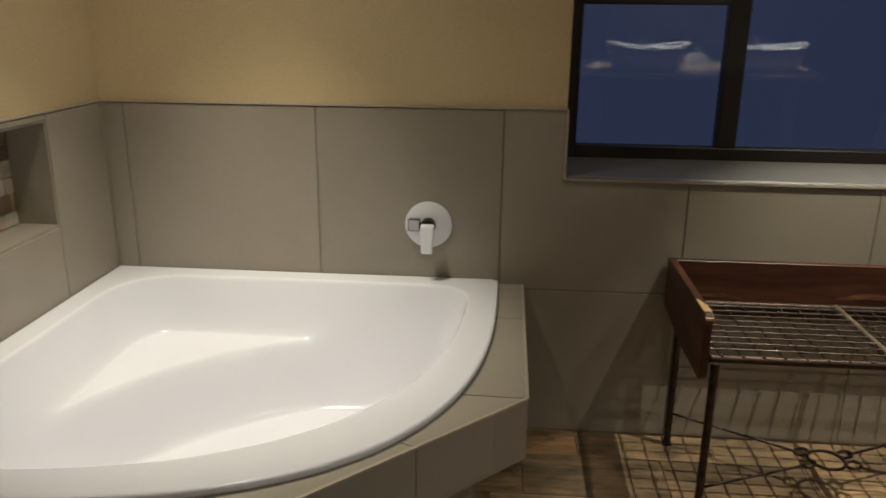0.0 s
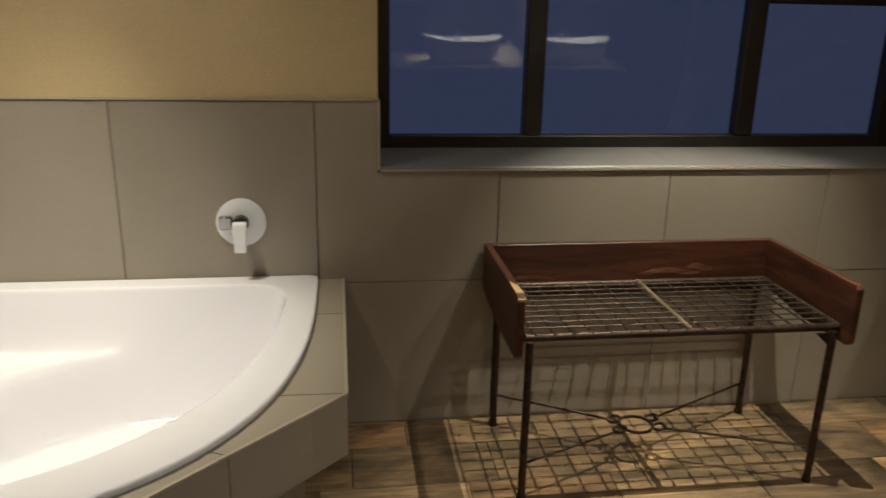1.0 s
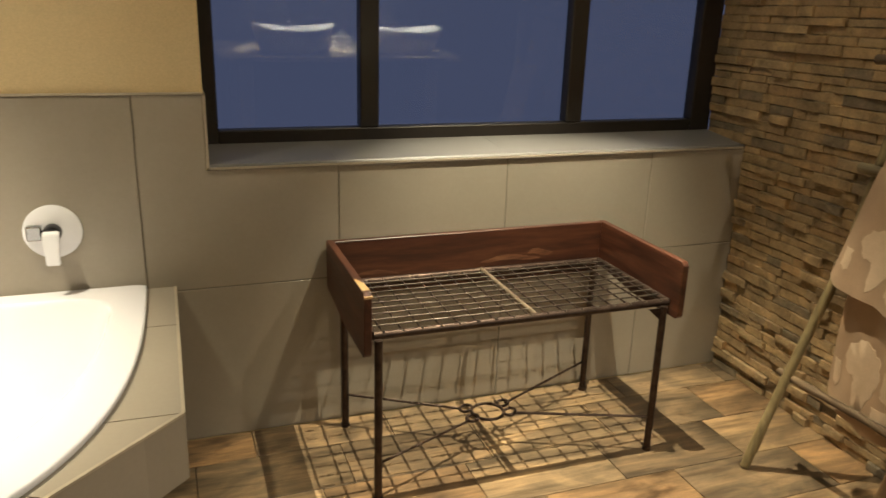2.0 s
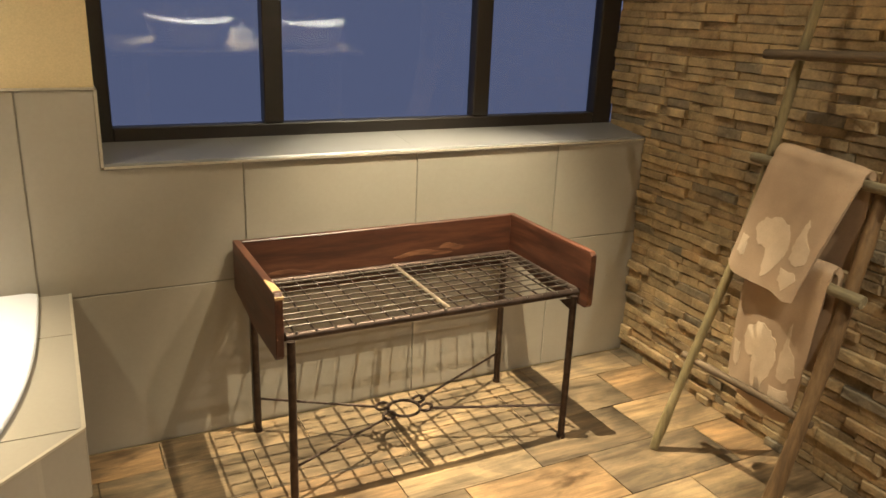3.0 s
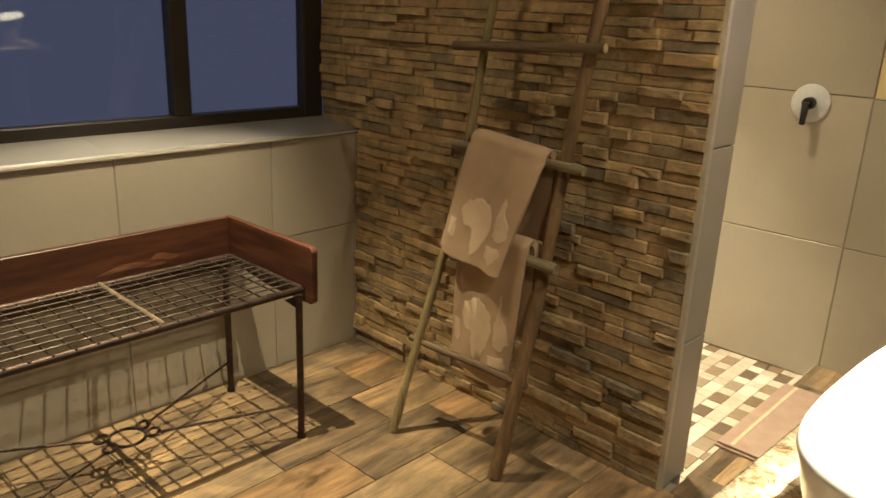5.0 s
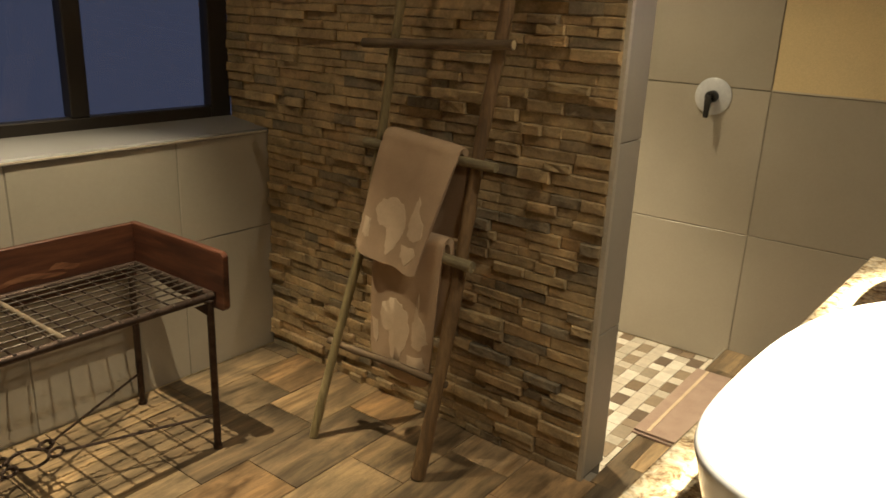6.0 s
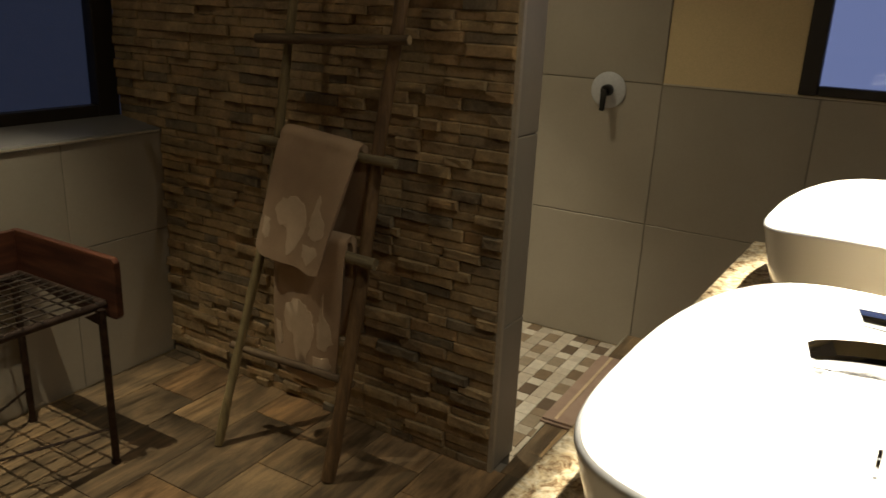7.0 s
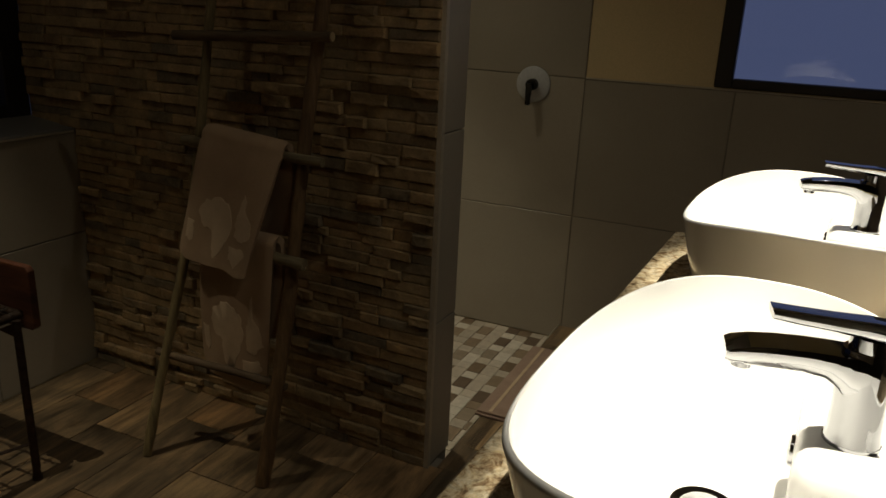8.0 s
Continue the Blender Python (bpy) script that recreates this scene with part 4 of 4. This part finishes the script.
def basin_mixer():
    """A single-lever mixer whose spout reaches over +y; origin at its foot."""
    ob = empty("basin_mixer", "chrome single lever mixer on the white basin", "tap", group="basin mixers")

    def loft(sections):
        bm = bmesh.new()
        rings = [[bm.verts.new(p) for p in s] for s in sections]
        m = len(rings[0])
        for a, b in zip(rings, rings[1:]):
            for k in range(m):
                bm.faces.new((a[k], a[(k + 1) % m], b[(k + 1) % m], b[k]))
        bm.faces.new(rings[0][::-1])
        bm.faces.new(rings[-1])
        return bm

    def oval(y, z, w, d, m=20):
        return [(w * math.cos(TAU * k / m), y + d * math.sin(TAU * k / m), z) for k in range(m)]

    part("base_ring", loft([oval(0, 0, 0.0225, 0.0225), oval(0, 0.003, 0.0225, 0.0225)]), CHROME, ob, smooth=True)
    # column, slightly waisted and leaning to the basin
    part("body", loft([oval(0, 0.003, 0.022, 0.022), oval(0.0, 0.012, 0.0195, 0.0205), oval(0.001, 0.04, 0.0185, 0.020), oval(0.001, 0.062, 0.0185, 0.021), oval(0.0, 0.078, 0.0185, 0.022), oval(0, 0.083, 0.0175, 0.021)]), CHROME, ob, smooth=True)

    def arm(path, w0, w1):
        """A flat-topped arm: y, top, bottom at each station, with rounded lower edges."""
        secs = []
        for i, (y, top, low) in enumerate(path):
            w = w0 + (w1 - w0) * i / (len(path) - 1)
            h = top - low
            secs.append([(-w * 0.62, y, low), (w * 0.62, y, low), (w * 0.93, y, low + h * 0.3), (w, y, low + h * 0.6), (w, y, top - h * 0.06), (w * 0.95, y, top), (-w * 0.95, y, top), (-w, y, top - h * 0.06), (-w, y, low + h * 0.6), (-w * 0.93, y, low + h * 0.3)])
        return loft(secs)

    part("spout", arm([(-0.005, 0.078, 0.030), (0.014, 0.079, 0.042), (0.022, 0.0795, 0.051), (0.032, 0.080, 0.0575), (0.050, 0.080, 0.0600), (0.072, 0.079, 0.0595), (0.090, 0.077, 0.0585), (0.104, 0.074, 0.0585), (0.109, 0.071, 0.061)], 0.0185, 0.0165), CHROME, ob, smooth=True)
    part("aerator", lathe([(0.0085, 0), (0.0085, -0.004), (0.0065, -0.005), (0, -0.005)], 16, pose(0, 0.094, 0.0575)), CHROME, ob, smooth=True)
    part("cartridge", loft([oval(0, 0.083, 0.0165, 0.0175), oval(0, 0.094, 0.016, 0.017)]), CHROME, ob, smooth=True)
    part("lever", arm([(-0.021, 0.103, 0.092), (0.0, 0.105, 0.0935), (0.030, 0.105, 0.097), (0.060, 0.106, 0.099), (0.078, 0.107, 0.101)], 0.0185, 0.015), CHROME, ob, "flat chrome lever", smooth=True)
    return ob


basin = vessel_basin("white ceramic boat-shaped vessel basin on the granite counter")
basin.matrix_basis = pose(1.412, 0.103, CT, 0, 0, -2)
copy_thing(basin, pose(2.170, 0.076, CT, 0, 0, -2))
mixer = basin_mixer()
mixer.matrix_basis = pose(1.394, 0.027, CT + 0.149, 0, 0, 10)
copy_thing(mixer, pose(2.145, -0.014, CT + 0.149, 0, 0, 6))

# folded mat at the shower entry


def folded_mat():
    ob = empty("bath_mat", "folded rose-beige terry bath mat at the shower entry", "bath mat", (3.2, 0.9, FLOOR))
    base = ob.matrix_basis.inverted()
    for i, (g, z) in enumerate(((0.0, 0.0), (0.006, 0.011))):
        b = box(2.982 + g, 3.60, 0.74, 0.985 - g, FLOOR + z, FLOOR + z + 0.0105, 0.004, 2)
        o = part("layer", b, MAT, ob, smooth=True)
        o.matrix_parent_inverse = base
    for y in (0.80, 0.925):
        o = part("woven_band", box(2.995, 3.59, y, y + 0.012, FLOOR + 0.0212, FLOOR + 0.0232), TOWEL_MARK, ob, "paler woven band")
        o.matrix_parent_inverse = base
    return ob


folded_mat()


def tissue_box():
    ob = empty("tissue_box", "white tissue box on the granite counter", "tissue box", (1.785, -0.12, CT))
    part("box", box(-0.06, 0.06, -0.055, 0.055, 0, 0.085, 0.003), TISSUE, ob)
    bm = bmesh.new()
    rng = random.Random(3)
    rows_ = []
    for i in range(7):
        f = i / 6
        rows_.append([bm.verts.new(((k / 8 - 0.5) * 0.05 * (1 - 0.4 * f), 0.012 * math.sin(k * 1.3 + f * 2) * (1 - f * 0.3) + rng.uniform(-0.002, 0.002), 0.084 + 0.045 * f + 0.006 * math.sin(k))) for k in range(9)])
    for p, q in zip(rows_, rows_[1:]):
        for k in range(8):
            bm.faces.new((p[k], p[k + 1], q[k + 1], q[k]))
    bmesh.ops.solidify(bm, geom=bm.faces[:], thickness=0.0015)
    part("tissue", bm, TISSUE, ob, "crumpled white tissue", True)


tissue_box()

# ---- pieces of walls and floors ----
JG = 0.0022   # half a joint


def tile_run(wall, axis, at, cols, rows, mat=TILE, holes=()):
    """Tiles on a wall; axis 'y': the wall faces -y at y=at; 'x+': faces +x; 'x-': faces -x."""
    for a0, a1 in zip(cols, cols[1:]):
        for z0, z1 in zip(rows, rows[1:]):
            a, b, c, d = a0 + JG, a1 - JG, z0 + JG, z1 - JG
            if axis == "y":
                piece("tile", mat, a, b, at, at + GF + 0.002, c, d, wall)
            elif axis == "x+":
                piece("tile", mat, at - GF - 0.002, at, a, b, c, d, wall)
            else:
                piece("tile", mat, at, at + GF + 0.002, a, b, c, d, wall)


# dark backing in the joints
for ob_, b_ in ((north, (LEFT, WX0 - 0.002, WALL + 0.0035, WALL + GF + 0.001, FLOOR, DADO)), (north, (WX0 - 0.002, P0, WALL + 0.0035, WALL + GF + 0.001, FLOOR, SILL_Z - 0.012)),
                (north, (P1, RIGHT, WALL + 0.0035, WALL + GF + 0.001, SHOWER, 2.40)),
                (west, (LEFT - GF - 0.001, LEFT - 0.0035, SOUTH, NY0, FLOOR, DADO)), (west, (LEFT - GF - 0.001, LEFT - 0.0035, NY1, WALL, FLOOR, DADO)),
                (west, (LEFT - GF - 0.001, LEFT - 0.0035, NY0, NY1, FLOOR, NZ0)), (west, (LEFT - GF - 0.001, LEFT - 0.0035, NY0, NY1, NZ1, DADO)),
                (east, (RIGHT + 0.0035, RIGHT + GF + 0.001, SOUTH, 0.952, FLOOR - 0.1, DADO)), (east, (RIGHT + 0.0035, RIGHT + GF + 0.001, 0.952, WALL, SHOWER, 2.40))):
    part("grout", box(*b_), GROUT, ob_)

XC = [LEFT, -0.728, -0.093, 0.507]
tile_run(north, "y", WALL, XC, [FLOOR, JOINT, DADO])
# the tile at the window's corner is cut to an L
notch = prism([(0.507 + JG, JOINT + JG), (1.091 - JG, JOINT + JG), (1.091 - JG, SILL_Z - 0.012 - JG), (WX0 - 0.002 - JG, SILL_Z - 0.012 - JG), (WX0 - 0.002 - JG, DADO - JG), (0.507 + JG, DADO - JG)], 0, GF + 0.002)
bmesh.ops.transform(notch, matrix=pose(0, WALL + GF + 0.002, 0, 90, 0, 0), verts=notch.verts)
part("tile", notch, TILE, north)
tile_run(north, "y", WALL, [0.507, 1.091], [FLOOR, JOINT])
tile_run(north, "y", WALL, [1.091, 1.671, 2.244, P0], [FLOOR, JOINT, SILL_Z - 0.012])
tile_run(north, "y", WALL, [P1, 3.33, RIGHT], [SHOWER, JOINT, DADO, 1.68, 2.40])
tile_run(west, "x+", LEFT, [SOUTH, 0.05, 0.60, NY0], [FLOOR, JOINT, DADO])
tile_run(west, "x+", LEFT, [NY1, WALL], [FLOOR, JOINT, DADO])
tile_run(west, "x+", LEFT, [NY0, 1.65, NY1], [FLOOR, JOINT, NZ0])
tile_run(west, "x+", LEFT, [NY0, 1.65, NY1], [NZ1, DADO])
tile_run(east, "x-", RIGHT, [SOUTH, -0.232, 0.363, 0.952], [FLOOR - 0.1, JOINT, DADO])
tile_run(east, "x-", RIGHT, [0.952, 1.545, 2.14, WALL], [SHOWER, JOINT, DADO, 1.68, 2.40])

# niche lining
thing("niche_lining", (lambda b: (box(LEFT - ND, LEFT - 0.004, NY1 - 0.004, NY1, NZ0, NZ1, bm=b), box(LEFT - ND, LEFT - 0.004, NY0, NY1 - 0.004, NZ1 - 0.006, NZ1, bm=b),
                                  box(LEFT - ND, LEFT - 0.004, NY0, NY1 - 0.004, NZ0, NZ0 + 0.006, bm=b), b)[-1])(bmesh.new()), TILE, "taupe tiles lining the wall niche", "niche", kind="structure")
niche_back = empty("niche_mosaic", "brown and white mosaic strips at the back of the niche", "mosaic", kind="structure")
rng = random.Random(8)
zz = NZ0 + 0.008
row = 0
while zz < NZ1 - 0.012:
    h = (0.042, 0.052, 0.048, 0.05, 0.046, 0.05)[row % 6]
    h = min(h, NZ1 - 0.008 - zz)
    yy = NY0 + 0.003
    while yy < NY1 - 0.03:
        w = min(rng.choice((0.06, 0.10, 0.15)), NY1 - 0.006 - yy)
        piece("mosaic_tile", MOSAIC_PALE if row in (0, 2, 3) else MOSAIC_BROWN, LEFT - ND, LEFT - ND + 0.008, yy, yy + w - 0.002, zz, zz + h - 0.002, niche_back)
        yy += w
    zz += h
    row += 1

# end face of the partition
for z0, z1 in ((FLOOR, 0.455), (0.455, 1.02), (1.02, 1.60), (1.60, CEIL)):
    piece("tile", TILE, P0 + 0.002, P1, PY, PY + GF + 0.002, z0 + JG, z1 - JG, partition)
for y0_, y1_ in ((PY + 0.012, 1.545), (1.545, 2.14), (2.14, WALL)):
    for z0, z1 in ((SHOWER, JOINT), (JOINT, DADO), (DADO, 1.68), (1.68, 2.40)):
        piece("tile", TILE, P1 - GF - 0.002, P1, y0_ + JG, y1_ - JG, z0 + JG, z1 - JG, partition)

# split ledge stones
rng = random.Random(21)


def stone_mesh(k):
    """A unit stone with a cleft face and worn edges: x from -1 (front) to 0, y and z from 0 to 1."""
    r = random.Random(100 + k)
    bm = bmesh.new()
    us, ws = (0.0, 0.035, r.uniform(0.25, 0.42), r.uniform(0.58, 0.75), 0.965, 1.0), (0.0, 0.10, r.uniform(0.4, 0.6), 0.90, 1.0)
    tilt, lean = r.uniform(-0.12, 0.12), r.uniform(-0.06, 0.10)
    front = []
    for i, u in enumerate(us):
        col = []
        for j, w in enumerate(ws):
            rim_u, rim_w = i in (0, 5), j in (0, 4)
            d = -0.86 + tilt * (u - 0.5) + lean * (w - 0.5) + r.uniform(-0.05, 0.05)
            if rim_u or rim_w:
                d += 0.10 + r.uniform(0, 0.08)
            yy = u + (0 if rim_u else r.uniform(-0.015, 0.015))
            ww = w + (r.uniform(-0.05, 0.05) if rim_w else r.uniform(-0.03, 0.03))
            col.append(bm.verts.new((d, yy, ww)))
        front.append(col)
    ny, nz = len(us), len(ws)
    for i in range(ny - 1):
        for j in range(nz - 1):
            bm.faces.new((front[i][j], front[i + 1][j], front[i + 1][j + 1], front[i][j + 1]))
    loop = [front[i][0] for i in range(ny)] + [front[ny - 1][j] for j in range(1, nz)] + [front[i][nz - 1] for i in range(ny - 2, -1, -1)] + [front[0][j] for j in range(nz - 2, 0, -1)]
    back = [bm.verts.new((0.25, v.co.y, v.co.z)) for v in loop]
    for i in range(len(loop)):
        j = (i + 1) % len(loop)
        bm.faces.new((loop[i], loop[j], back[j], back[i]))
    return mesh_of(bm, STONES, False, "stone")


stone_meshes = [stone_mesh(k) for k in range(24)]
rest_v, rest_f = [], []
placed = 0
z = FLOOR
while z < CEIL - 0.005:
    h = rng.choice((0.026, 0.029, 0.032, 0.035, 0.039))
    h = min(h, CEIL - z)
    y = PY + 0.010
    end = WALL - 0.004 if z + h / 2 < 0.895 else GY - 0.004
    while y < end - 0.002:
        w = rng.uniform(0.06, 0.19)
        if end - y - w < 0.06:
            w = end - y
        depth = rng.choice((0.012, 0.016, 0.018, 0.022, 0.026, 0.034))
        if rng.random() < 0.10 and h > 0.039:
            parts_ = ((z, h * 0.5), (z + h * 0.5, h * 0.5))
        else:
            parts_ = ((z, h),)
        for zz_, h_ in parts_:
            me = rng.choice(stone_meshes)
            dd = depth if len(parts_) == 1 else rng.uniform(0.012, 0.028)
            mtx = Matrix.Translation((P0, y + 0.0004, zz_ + 0.0004)) @ Matrix.Diagonal((dd, w - 0.0008, h_ - 0.0008, 1))
            if 0.22 < zz_ < 1.42 and y < 2.3 and placed < 300:
                ob = new("stone", me)
                ob.matrix_basis = mtx
                ob.parent = partition
                placed += 1
            else:
                o = len(rest_v)
                rest_v.extend(mtx @ v.co for v in me.vertices)
                rest_f.extend([o + i for i in p.vertices] for p in me.polygons)
        y += w
    z += h
me = bpy.data.meshes.new("stones")
me.from_pydata(rest_v, [], rest_f)
me.materials.append(STONES)
stones = new("stones", me)
stones.parent = partition
stones["kind"] = "stuff"

# shower mosaic: pale strips with brown short tiles between, laid like a weave
rng = random.Random(4)
S = 0.058
rows_n = int((WALL - PY + 0.018) / S)
for j in range(rows_n):
    y = PY - 0.018 + j * S
    x = P1 - 0.058 - (j // 2 % 2) * S * 1.275
    i = 0
    while x < RIGHT - 0.004:
        w = S * (1.55 if i % 2 == 0 else 1.0)
        a, b = max(x, P1 - 0.056), min(x + w, RIGHT - 0.002)
        if b - a > 0.01:
            brown = (i % 2 == 0 and j % 2 == 1) or rng.random() < 0.05
            piece("mosaic_tile", MOSAIC_BROWN if brown else MOSAIC_PALE, a + 0.0008, b - 0.0008, y + 0.0008, y + S - 0.0008, SHOWER - 0.006, SHOWER + rng.choice((0.0, 0.0006, 0.0012)), shower_floor, 0.0012)
        x += w
        i += 1
thing("threshold_trim", box(P1 - 0.05, RIGHT, PY - 0.022, PY - 0.018, SHOWER - 0.05, FLOOR + 0.001), TRIM, "metal edge strip at the shower threshold", "trim", kind="structure")

# floor planks along the room
rng = random.Random(17)
PW, PL = 0.225, 0.45
FIRST = {3: 2.02, 2: 2.30, 4: 2.245, 5: 2.48}    # where a joint falls in some rows
edges = [WALL - 0.001] + [2.29 - PW * k for k in range(14)]
for j, (y, a) in enumerate(zip(edges, edges[1:])):
    a = max(a, SOUTH)
    if y <= SOUTH:
        break
    x = FIRST.get(j, LEFT + rng.uniform(0, PL)) % PL - 3 * PL
    while x < RIGHT:
        p, q = max(x, LEFT), min(x + PL, RIGHT)
        lim = P0 + 0.03 if y > PY else RIGHT
        if a < PY < y:
            lim = P0 - 0.03
        q = min(q, lim)
        if q - p > 0.02:
            piece("plank", PLANK, p + 0.0013, q - 0.0013, a + 0.0013, y - 0.0013, FLOOR - 0.010, FLOOR + rng.choice((-0.0004, 0, 0.0004)), floor, 0.0012)
        x += PL
# the strip that ends at the shower's edge
piece("plank", PLANK, P0 - 0.0283, RIGHT - 0.002, PY - 0.09 + 0.0013, PY - 0.0233, FLOOR - 0.010, FLOOR, floor, 0.0012)
